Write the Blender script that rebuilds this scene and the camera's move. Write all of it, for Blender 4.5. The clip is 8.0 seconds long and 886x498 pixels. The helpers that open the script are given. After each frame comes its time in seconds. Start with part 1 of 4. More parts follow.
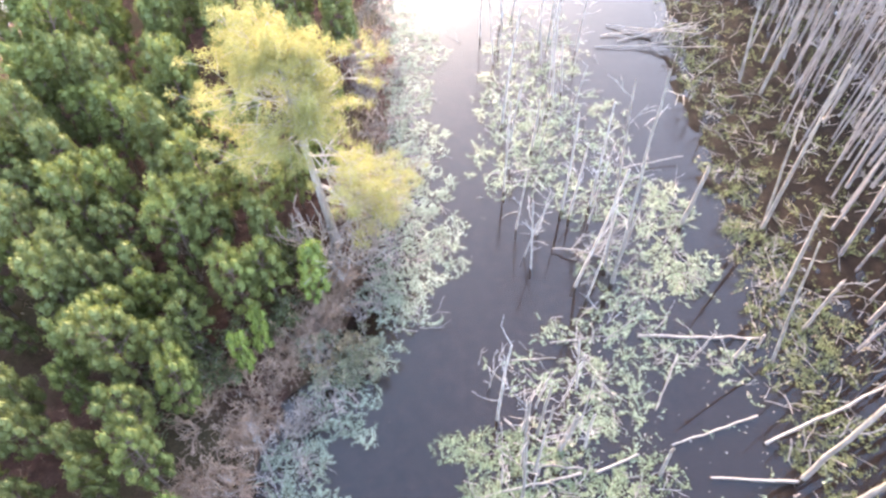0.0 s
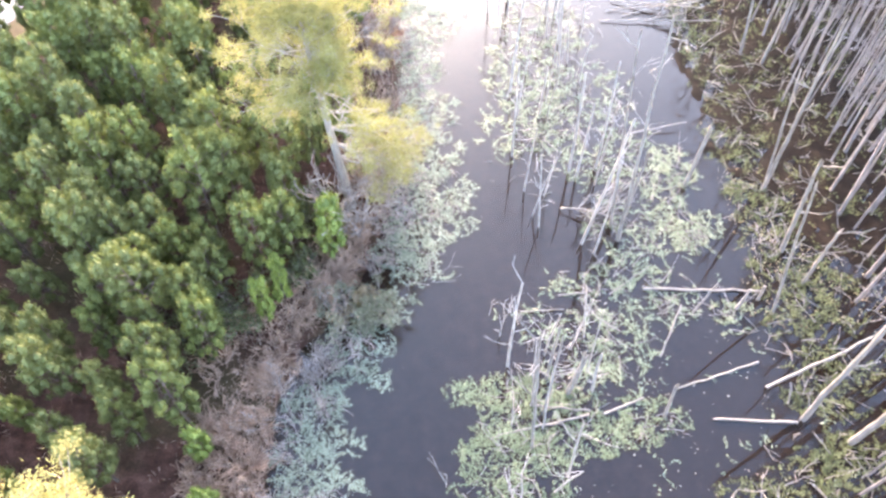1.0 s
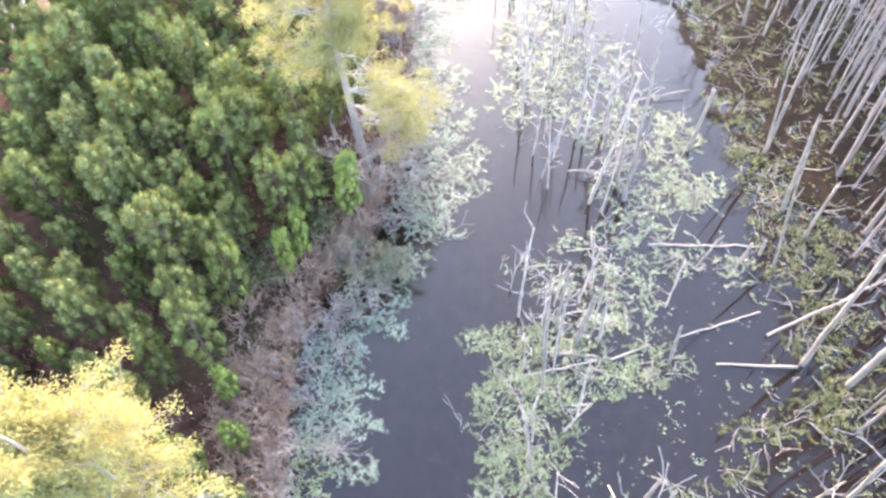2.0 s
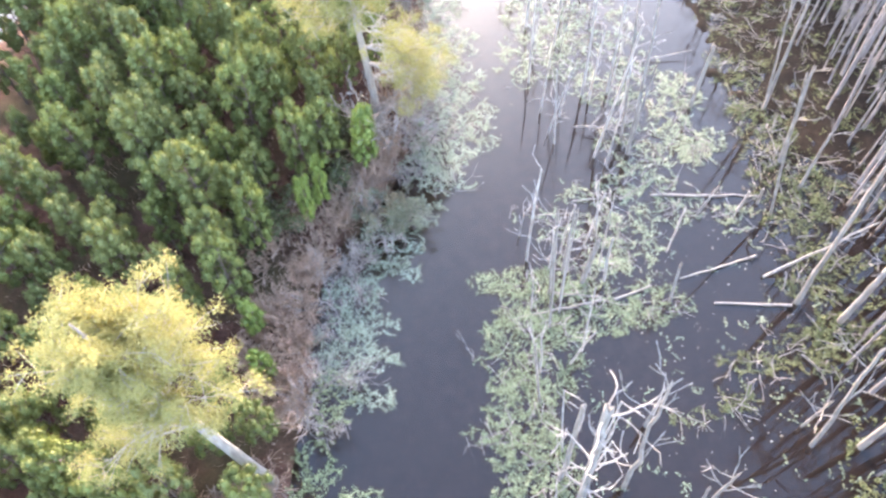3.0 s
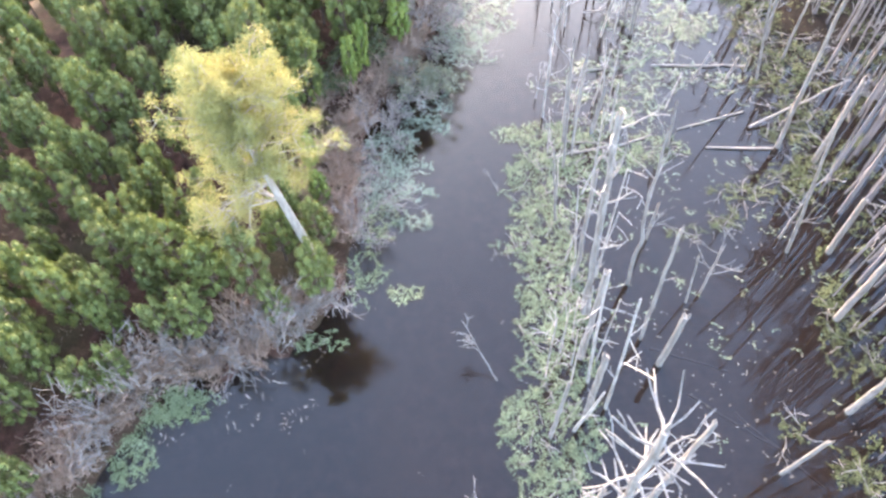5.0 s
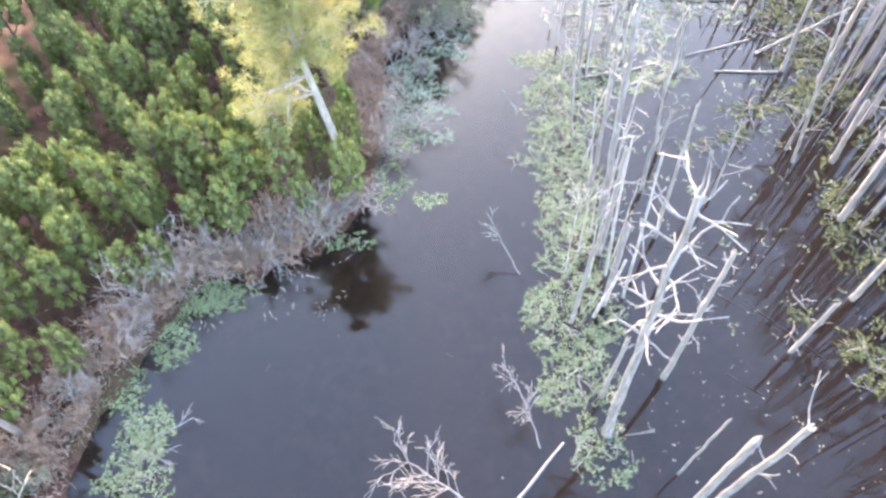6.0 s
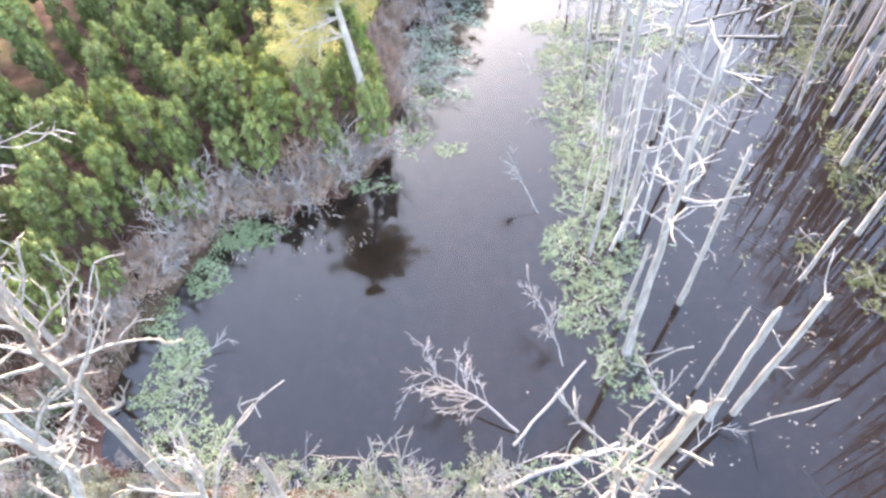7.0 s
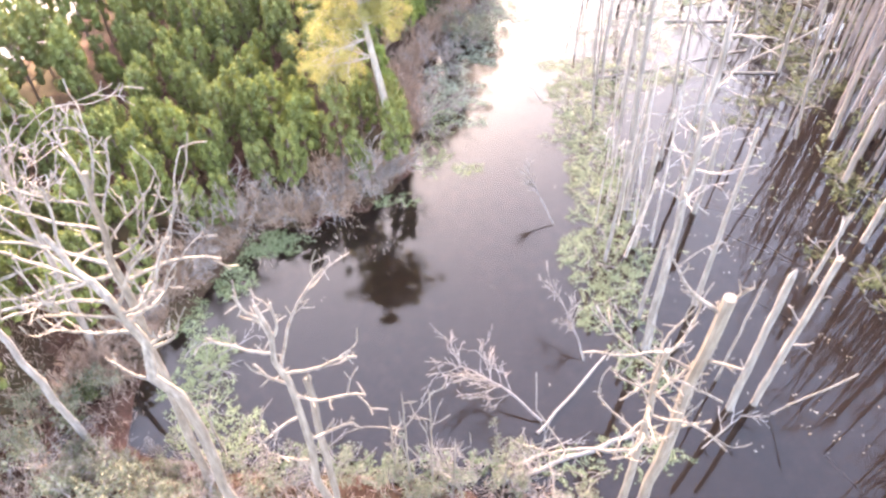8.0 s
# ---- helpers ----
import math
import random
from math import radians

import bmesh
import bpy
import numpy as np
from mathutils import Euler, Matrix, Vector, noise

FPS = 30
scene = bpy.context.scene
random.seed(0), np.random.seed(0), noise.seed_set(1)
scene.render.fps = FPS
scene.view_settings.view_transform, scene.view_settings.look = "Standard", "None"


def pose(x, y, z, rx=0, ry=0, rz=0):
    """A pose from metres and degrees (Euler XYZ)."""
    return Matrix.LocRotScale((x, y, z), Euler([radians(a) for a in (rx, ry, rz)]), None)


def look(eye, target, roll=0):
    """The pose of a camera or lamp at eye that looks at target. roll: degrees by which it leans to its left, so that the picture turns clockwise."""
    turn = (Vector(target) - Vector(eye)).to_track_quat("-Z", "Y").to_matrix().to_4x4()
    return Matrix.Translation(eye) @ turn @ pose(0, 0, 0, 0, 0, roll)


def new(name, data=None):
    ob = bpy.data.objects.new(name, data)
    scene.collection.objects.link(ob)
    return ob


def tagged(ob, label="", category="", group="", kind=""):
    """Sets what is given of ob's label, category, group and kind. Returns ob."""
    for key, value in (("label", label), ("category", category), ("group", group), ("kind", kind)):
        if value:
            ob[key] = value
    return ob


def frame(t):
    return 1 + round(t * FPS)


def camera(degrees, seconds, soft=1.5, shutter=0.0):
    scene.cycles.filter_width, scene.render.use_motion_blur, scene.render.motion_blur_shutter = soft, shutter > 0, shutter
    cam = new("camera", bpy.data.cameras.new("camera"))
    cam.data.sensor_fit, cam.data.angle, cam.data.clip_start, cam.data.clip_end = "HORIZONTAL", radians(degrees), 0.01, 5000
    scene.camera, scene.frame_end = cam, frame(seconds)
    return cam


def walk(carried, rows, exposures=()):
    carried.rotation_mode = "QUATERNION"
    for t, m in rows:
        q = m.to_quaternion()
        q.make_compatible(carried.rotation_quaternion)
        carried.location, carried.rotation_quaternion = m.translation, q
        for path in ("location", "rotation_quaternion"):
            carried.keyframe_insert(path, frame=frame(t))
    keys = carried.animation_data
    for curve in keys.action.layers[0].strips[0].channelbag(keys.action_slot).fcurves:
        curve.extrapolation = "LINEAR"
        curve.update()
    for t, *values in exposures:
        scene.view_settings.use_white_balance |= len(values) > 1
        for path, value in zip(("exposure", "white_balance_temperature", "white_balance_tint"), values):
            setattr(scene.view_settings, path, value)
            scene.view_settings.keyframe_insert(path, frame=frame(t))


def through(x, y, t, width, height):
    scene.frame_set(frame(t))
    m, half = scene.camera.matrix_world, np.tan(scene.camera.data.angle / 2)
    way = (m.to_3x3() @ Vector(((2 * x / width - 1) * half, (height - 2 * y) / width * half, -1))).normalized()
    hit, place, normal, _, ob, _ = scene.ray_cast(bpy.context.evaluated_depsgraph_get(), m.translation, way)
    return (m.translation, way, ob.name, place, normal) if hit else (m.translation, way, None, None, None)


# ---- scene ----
cam = camera(67.6, 8.0, 2.6)
PATH = [
    (0, (-0.528, -0.437, 26.746), (-0.563, 0.725, 25.119), -0.9),
    (0.5, (-0.727, -1.598, 26.503), (-0.763, -0.428, 24.881), -0.9),
    (1, (-0.913, -2.846, 26.369), (-0.955, -1.677, 24.746), -1.2),
    (1.5, (-1.134, -4.06, 26.215), (-1.181, -2.891, 24.593), -1.4),
    (3, (-1.532, -7.714, 26.455), (-1.604, -6.578, 24.811), -2.8),
    (3.5, (-1.865, -9.509, 26.466), (-1.933, -8.382, 24.815), -2.5),
    (4, (-2.289, -11.451, 26.477), (-2.348, -10.34, 24.816), -2.2),
    (4.5, (-2.452, -13.784, 26.577), (-2.525, -12.68, 24.911), -3.0),
    (6, (-4.005, -20.806, 25.06), (-4.066, -19.695, 23.399), -2.6),
    (6.5, (-4.557, -22.902, 24.489), (-4.614, -21.768, 22.842), -2.4),
    (7, (-5.174, -24.765, 23.789), (-5.222, -23.586, 22.174), -2.0),
    (7.5, (-5.585, -26.348, 23.128), (-5.635, -25.083, 21.58), -1.9),
    (8, (-6.027, -27.984, 22.517), (-6.078, -26.62, 21.056), -1.8),
]
walk(cam, [(t, look(eye, target, roll)) for t, eye, target, roll in PATH],
     [(0, 4.46, 7850, 19), (1.5, 4.54, 7650, 18), (4.5, 4.33, 7500, 16), (6.5, 4.62, 7500, 15), (7.2, 4.64, 7950, 18), (8, 4.65, 9100, 27)])

# ---- tools ----
TAU = 2 * math.pi


class Shape:
    """Collects vertices and faces of one mesh."""

    def __init__(self):
        self.v, self.f = [], []

    def tube(self, pts, radii, sides=6, cap=True, join=None):
        """A round limb along a line of points, with its own radius at each of them."""
        n0 = len(self.v)
        pts = [Vector(p) for p in pts]
        side = None
        for i, p in enumerate(pts):
            way = (pts[min(i + 1, len(pts) - 1)] - pts[max(i - 1, 0)]).normalized()
            if side is None:
                side = way.orthogonal().normalized()
            side = (side - way * side.dot(way)).normalized()
            up = way.cross(side)
            for k in range(sides):
                a = TAU * k / sides
                self.v.append(p + (side * math.cos(a) + up * math.sin(a)) * radii[i])
        for i in range(len(pts) - 1):
            for k in range(sides):
                a, b = n0 + i * sides + k, n0 + i * sides + (k + 1) % sides
                self.f.append((a, b, b + sides, a + sides))
        if join is not None:
            self.f.append((join, n0, n0 + 1))
        if cap:
            self.f.append(tuple(range(n0 + sides - 1, n0 - 1, -1)))
            last = n0 + (len(pts) - 1) * sides
            self.f.append(tuple(range(last, last + sides)))
        return n0

    def clump(self, p, wide, tall, rng):
        """The dense uneven heart of a tuft."""
        n, turn = len(self.v), rng.uniform(0, TAU)
        for h, r in ((-0.35, 0.85), (0.4, 0.8)):
            for k in range(5):
                a = turn + TAU * k / 5 + h
                q = r * rng.uniform(0.8, 1.15)
                self.v.append(p + Vector((math.cos(a) * wide * q, math.sin(a) * wide * q, tall * h)))
        self.v += [p + Vector((0, 0, -tall * 0.8)), p + Vector((0, 0, tall))]
        for k in range(5):
            j = (k + 1) % 5
            self.f += [(n + j, n + k, n + 10), (n + k, n + j, n + 5 + j, n + 5 + k), (n + 5 + k, n + 5 + j, n + 11)]

    def blade(self, p, way, length, width, rng):
        """A needle bundle or narrow leaf: a pointed blade."""
        side = way.cross(Vector((rng.uniform(-1, 1), rng.uniform(-1, 1), rng.uniform(-1, 1)))).normalized() * width * 0.5
        n = len(self.v)
        mid = p + way * length * 0.55
        self.v += [p, mid - side, mid + side, p + way * length]
        self.f.append((n, n + 1, n + 3, n + 2))

    def mesh(self, name, material, smooth=False):
        me = bpy.data.meshes.new(name)
        me.from_pydata([tuple(v) for v in self.v], [], self.f)
        me.materials.append(material)
        if smooth:
            me.shade_smooth()
        me.update()
        return me


def part(name, data, parent, label=""):
    """One mesh object under a thing or a part."""
    ob = new(name, data)
    ob.parent = parent
    return tagged(ob, label) if label else ob


def thing(name, m, label, category, group=""):
    """An empty at the base of a thing, to carry its parts."""
    ob = new(name)
    ob.empty_display_size = 0.2
    ob.matrix_basis = m
    return tagged(ob, label, category, group)


def unit(rng, up=0.0):
    v = Vector((rng.gauss(0, 1), rng.gauss(0, 1), rng.gauss(0, 1))).normalized()
    return (v + Vector((0, 0, up))).normalized()


def limb(rng, p, way, length, r0, r1, steps=5, wobble=0.12, lift=0.0):
    """A crooked line of points with radii, from p on along way."""
    pts, radii = [Vector(p)], [r0]
    way = Vector(way).normalized()
    for i in range(steps):
        way = (way + unit(rng) * wobble + Vector((0, 0, lift))).normalized()
        pts.append(pts[-1] + way * length / steps)
        radii.append(r0 + (r1 - r0) * (i + 1) / steps)
    return pts, radii


def branching(shape, rng, p, way, length, r, depth, spread=0.8, lift=0.05, wobble=0.2, kids=3, least=0.008, tips=None, join=None):
    """A bough that divides into ever thinner twigs."""
    steps = 5 if r > 0.03 else 4 if depth else 2
    pts, radii = limb(rng, p, way, length, r, max(r * 0.45, least), steps, wobble, lift)
    sides = 5 if r > 0.03 else 3
    n0 = shape.tube(pts, radii, sides, r > 0.03, join)
    if tips is not None and depth == 0:
        tips += [(pts[-1], (pts[-1] - pts[-2]).normalized()), (pts[2], (pts[2] - pts[1]).normalized())]
    elif tips is not None and depth == 1:
        tips += [(pts[-1], (pts[-1] - pts[-2]).normalized())]
    if depth == 0:
        return
    for k in range(kids):
        i = rng.randint(1, steps)
        along = (pts[i] - pts[i - 1]).normalized()
        out = (along + unit(rng) * spread).normalized()
        branching(shape, rng, pts[i], out, length * rng.uniform(0.45, 0.75), max(radii[i] * 0.7, least), depth - 1, spread, lift, wobble, kids, least, tips, n0 + i * sides)


def smooth01(a):
    a = np.clip(a, 0, 1)
    return a * a * (3 - 2 * a)


def wavy(x, y, size, seed=0):
    """A smooth random field between about -1 and 1, from a few crossed waves."""
    rs = np.random.RandomState(seed)
    out = 0
    for k in range(9):
        a, ph, f = rs.uniform(0, TAU), rs.uniform(0, TAU), rs.uniform(0.6, 2.4) / size
        out = out + np.sin((x * np.cos(a) + y * np.sin(a)) * f * TAU + ph + 1.5 * np.sin((x * np.sin(a) - y * np.cos(a)) * f * 3 + ph))
    return out / 4.5


# ---- light ----
world = bpy.data.worlds.new("sky")
scene.world = world
world.use_nodes = True
wn, wl = world.node_tree.nodes, world.node_tree.links
SUN_UP, SUN_ROUND = 19.0, -13.0
sky = wn.new("ShaderNodeTexSky")
sky.sky_type, sky.sun_disc = "NISHITA", False
sky.sun_elevation, sky.sun_rotation = radians(SUN_UP), radians(SUN_ROUND)
sky.air_density, sky.dust_density, sky.ozone_density = 1.0, 2.1, 3.0
wn["Background"].inputs["Strength"].default_value = 0.15
wl.new(sky.outputs["Color"], wn["Background"].inputs["Color"])

sun = new("sun", bpy.data.lights.new("sun", "SUN"))
sun.data.energy, sun.data.angle, sun.data.color = 0.6, radians(12), (1.0, 0.95, 0.88)
az, el = radians(SUN_ROUND), radians(SUN_UP)
toward = Vector((math.sin(az) * math.cos(el), math.cos(az) * math.cos(el), math.sin(el)))
sun.matrix_basis = look(toward * 80, (0, 0, 0))


# ---- materials ----
def material(name, rough=0.7):
    m = bpy.data.materials.new(name)
    m.use_nodes = True
    n, l = m.node_tree.nodes, m.node_tree.links
    n["Principled BSDF"].inputs["Roughness"].default_value = rough
    return m, n, l, n["Principled BSDF"]


def ramp(n, l, fac, stops):
    r = n.new("ShaderNodeValToRGB")
    while len(r.color_ramp.elements) < len(stops):
        r.color_ramp.elements.new(0.5)
    for e, (at, c) in zip(r.color_ramp.elements, stops):
        e.position, e.color = at, (*c, 1)
    l.new(fac, r.inputs["Fac"])
    return r.outputs["Color"]


def grain(n, l, scale, detail=4.0, stretch=None, rough=0.6):
    co = n.new("ShaderNodeTexCoord")
    t = n.new("ShaderNodeTexNoise")
    t.inputs["Scale"].default_value, t.inputs["Detail"].default_value, t.inputs["Roughness"].default_value = scale, detail, rough
    if stretch:
        mp = n.new("ShaderNodeMapping")
        mp.inputs["Scale"].default_value = stretch
        l.new(co.outputs["Object"], mp.inputs["Vector"])
        l.new(mp.outputs["Vector"], t.inputs["Vector"])
    else:
        l.new(co.outputs["Object"], t.inputs["Vector"])
    return t.outputs["Fac"]


def blend(n, l, fac, a, b, how="MIX"):
    x = n.new("ShaderNodeMix")
    x.data_type, x.blend_type = "RGBA", how
    for value, slot in ((fac, 0), (a, 6), (b, 7)):
        if isinstance(value, (int, float)):
            x.inputs[slot].default_value = value
        elif isinstance(value, tuple):
            x.inputs[slot].default_value = (*value, 1)
        else:
            l.new(value, x.inputs[slot])
    return x.outputs[2]


def bumped(n, l, bsdf, height, strength, distance):
    b = n.new("ShaderNodeBump")
    b.inputs["Strength"].default_value, b.inputs["Distance"].default_value = strength, distance
    l.new(height, b.inputs["Height"])
    l.new(b.outputs["Normal"], bsdf.inputs["Normal"])


def leaf_material(name, stops, through=0.25, rough=0.55, size=1.5, tint=None, speck=0.45):
    """Leaves that vary one by one, clump by clump and plant by plant, and let some light through."""
    m, n, l, b = material(name, rough)
    b.inputs["Specular IOR Level"].default_value = 0.2 if rough > 0.75 else 0.5
    geo, info = n.new("ShaderNodeNewGeometry"), n.new("ShaderNodeObjectInfo")
    mix = n.new("ShaderNodeMath")
    mix.operation = "MULTIPLY_ADD"
    mix.inputs[1].default_value = speck
    l.new(geo.outputs["Random Per Island"], mix.inputs[0])
    sub = n.new("ShaderNodeMath")
    sub.operation = "MULTIPLY_ADD"
    sub.inputs[1].default_value, sub.inputs[2].default_value = 1.5, -0.255 - 0.5 * speck
    l.new(grain(n, l, size, 3), sub.inputs[0])
    l.new(sub.outputs[0], mix.inputs[2])
    col = ramp(n, l, mix.outputs[0], stops)
    if tint:
        col = blend(n, l, info.outputs["Random"], col, blend(n, l, 0.6, col, tint))
    l.new(col, b.inputs["Base Color"])
    tr = n.new("ShaderNodeBsdfTranslucent")
    l.new(col, tr.inputs["Color"])
    mx = n.new("ShaderNodeMixShader")
    mx.inputs[0].default_value = through
    l.new(b.outputs[0], mx.inputs[1])
    l.new(tr.outputs[0], mx.inputs[2])
    l.new(mx.outputs[0], n["Material Output"].inputs["Surface"])
    return m


def wood_material(name, dark, mid, pale, rough=0.8, size=3.0):
    m, n, l, b = material(name, rough)
    info = n.new("ShaderNodeObjectInfo")
    streak = grain(n, l, size * 4, 5, (1, 1, 0.12))
    blotch = grain(n, l, size * 0.35, 3)
    base = ramp(n, l, streak, [(0.3, dark), (0.5, mid), (0.68, pale)])
    col = blend(n, l, ramp(n, l, blotch, [(0.42, (0, 0, 0)), (0.62, (0.8, 0.8, 0.8))]), base, blend(n, l, 0.5, base, dark))
    col = blend(n, l, info.outputs["Random"], col, blend(n, l, 0.35, col, mid))
    l.new(col, b.inputs["Base Color"])
    bumped(n, l, b, streak, 0.6, 0.02)
    return m


PINE = leaf_material("pine_needles", [(0.1, (0.050, 0.060, 0.016)), (0.4, (0.102, 0.118, 0.029)), (0.65, (0.165, 0.18, 0.043)), (0.9, (0.235, 0.246, 0.063))], 0.22, 0.75, 0.9, (0.14, 0.14, 0.05), 0.12)
PINE_BRIGHT = leaf_material("young_pine_needles", [(0.1, (0.09, 0.12, 0.03)), (0.45, (0.16, 0.20, 0.042)), (0.8, (0.25, 0.29, 0.07))], 0.25, 0.6, 1.2, None, 0.2)
CYPRESS = leaf_material("autumn_cypress_leaves", [(0.1, (0.185, 0.18, 0.075)), (0.35, (0.23, 0.214, 0.082)), (0.62, (0.29, 0.25, 0.092)), (0.95, (0.365, 0.31, 0.134))], 0.3, 0.8, 0.3, None, 0.22)
STRIPLEAF = leaf_material("green_floating_leaves", [(0.1, (0.068, 0.086, 0.038)), (0.4, (0.105, 0.128, 0.060)), (0.7, (0.145, 0.168, 0.085)), (0.95, (0.21, 0.23, 0.13))], 0.12, 0.6, 0.8)
TWIG_LEAF = leaf_material("pale_fallen_leaves", [(0.1, (0.10, 0.08, 0.06)), (0.5, (0.2, 0.165, 0.13)), (0.9, (0.32, 0.28, 0.23))], 0.1, 0.8, 1.0)
OLIVE = leaf_material("olive_marsh_leaves", [(0.1, (0.045, 0.05, 0.02)), (0.4, (0.075, 0.082, 0.034)), (0.7, (0.11, 0.115, 0.05)), (0.95, (0.15, 0.15, 0.07))], 0.12, 0.8, 0.8)
DUCKWEED = leaf_material("bright_duckweed", [(0.1, (0.125, 0.145, 0.06)), (0.4, (0.18, 0.20, 0.09)), (0.7, (0.23, 0.25, 0.12)), (0.95, (0.30, 0.315, 0.18))], 0.15, 0.6, 0.8)
FLOATING = leaf_material("floating_leaves", [(0.1, (0.095, 0.118, 0.060)), (0.4, (0.145, 0.17, 0.094)), (0.7, (0.19, 0.215, 0.128)), (0.95, (0.265, 0.285, 0.185))], 0.15, 0.45, 0.8)
# floating leaves made paler: the sky's sheen on wet leaves put into the colour
SHEENLEAF = leaf_material("pale_sheen_leaves", [(0.1, (0.13, 0.15, 0.095)), (0.4, (0.195, 0.215, 0.145)), (0.7, (0.25, 0.27, 0.19)), (0.95, (0.33, 0.345, 0.26))], 0.2, 0.6, 0.8)
BUSH = leaf_material("bush_leaves", [(0.1, (0.035, 0.042, 0.015)), (0.45, (0.085, 0.095, 0.034)), (0.8, (0.16, 0.16, 0.07))], 0.25, 0.5, 1.0)
BROWN_LEAF = leaf_material("withered_leaves", [(0.1, (0.09, 0.055, 0.035)), (0.5, (0.22, 0.155, 0.085)), (0.9, (0.38, 0.31, 0.19))], 0.25, 0.6, 1.0)
STRAW = leaf_material("dry_brush", [(0.1, (0.18, 0.115, 0.085)), (0.5, (0.39, 0.275, 0.215)), (0.9, (0.57, 0.44, 0.36))], 0.15, 0.8, 0.7)
SHOREWOOD = wood_material("warm_weathered_wood", (0.08, 0.06, 0.046), (0.172, 0.135, 0.107), (0.27, 0.222, 0.182))
SHORELEAF = leaf_material("dry_shore_leaves", [(0.1, (0.10, 0.098, 0.055)), (0.5, (0.165, 0.16, 0.098)), (0.9, (0.245, 0.235, 0.16))], 0.2, 0.7, 1.0)
DEAD = wood_material("weathered_wood", (0.092, 0.073, 0.061), (0.198, 0.164, 0.143), (0.31, 0.268, 0.24))
BLEACHED = wood_material("bleached_pole_wood", (0.15, 0.122, 0.105), (0.30, 0.255, 0.228), (0.45, 0.395, 0.36))
POLE = wood_material("grey_dead_wood", (0.085, 0.067, 0.063), (0.17, 0.14, 0.134), (0.29, 0.247, 0.238))
BARK = wood_material("pine_bark", (0.07, 0.045, 0.035), (0.15, 0.10, 0.08), (0.24, 0.18, 0.14))
CYBARK = wood_material("cypress_bark", (0.16, 0.125, 0.10), (0.28, 0.232, 0.195), (0.39, 0.335, 0.29))
TWIG = wood_material("bare_twigs", (0.12, 0.09, 0.075), (0.23, 0.18, 0.155), (0.34, 0.28, 0.25))
BROWNTWIG = wood_material("brown_twigs", (0.18, 0.10, 0.066), (0.32, 0.198, 0.138), (0.45, 0.315, 0.235))

GROUND, gn, gl, gb = material("pine_straw_ground", 0.95)
g_big, g_mid, g_fine = grain(gn, gl, 0.22, 4), grain(gn, gl, 1.6, 5), grain(gn, gl, 14, 6)
g_col = ramp(gn, gl, g_mid, [(0.3, (0.034, 0.017, 0.012)), (0.5, (0.076, 0.037, 0.027)), (0.7, (0.125, 0.066, 0.049))])
g_col = blend(gn, gl, ramp(gn, gl, g_big, [(0.45, (0, 0, 0)), (0.62, (0.7, 0.7, 0.7))]), g_col, (0.06, 0.05, 0.025))
g_col = blend(gn, gl, 0.7, g_col, ramp(gn, gl, g_fine, [(0.3, (0.45, 0.45, 0.45)), (0.7, (1.5, 1.45, 1.4))]), "MULTIPLY")
g_at = gn.new("ShaderNodeTexCoord")
g_xyz = gn.new("ShaderNodeSeparateXYZ")
gl.new(g_at.outputs["Object"], g_xyz.inputs[0])
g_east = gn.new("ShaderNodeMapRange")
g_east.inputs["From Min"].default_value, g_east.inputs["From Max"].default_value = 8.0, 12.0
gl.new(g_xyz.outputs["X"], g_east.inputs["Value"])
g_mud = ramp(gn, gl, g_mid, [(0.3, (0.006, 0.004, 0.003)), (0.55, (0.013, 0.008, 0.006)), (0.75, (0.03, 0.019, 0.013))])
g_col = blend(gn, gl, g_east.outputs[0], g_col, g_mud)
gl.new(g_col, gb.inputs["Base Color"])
gb.inputs["Specular IOR Level"].default_value = 0.08
bumped(gn, gl, gb, g_fine, 0.9, 0.06)

WATER, an, al, ab = material("dark_swamp_water", 0.5)
ab.inputs["Base Color"].default_value = (0.0165, 0.0102, 0.0078, 1)
ab.inputs["Specular IOR Level"].default_value = 0.0
clear = an.new("ShaderNodeBsdfTransparent")
clear.inputs["Color"].default_value = (0.42, 0.33, 0.27, 1)
murk = an.new("ShaderNodeMixShader")
murk.inputs[0].default_value = 0.45
al.new(ab.outputs[0], murk.inputs[1])
al.new(clear.outputs[0], murk.inputs[2])
shine = an.new("ShaderNodeBsdfGlossy")
shine.inputs["Roughness"].default_value = 0.004
fres = an.new("ShaderNodeFresnel")
fres.inputs["IOR"].default_value = 1.43
rip = an.new("ShaderNodeBump")
rip.inputs["Strength"].default_value, rip.inputs["Distance"].default_value = 0.02, 0.0012
al.new(grain(an, al, 2.2, 3), rip.inputs["Height"])
al.new(rip.outputs["Normal"], shine.inputs["Normal"])
al.new(rip.outputs["Normal"], fres.inputs["Normal"])
skin = an.new("ShaderNodeMixShader")
al.new(fres.outputs[0], skin.inputs[0])
al.new(murk.outputs[0], skin.inputs[1])
al.new(shine.outputs[0], skin.inputs[2])
al.new(skin.outputs[0], an["Material Output"].inputs["Surface"])

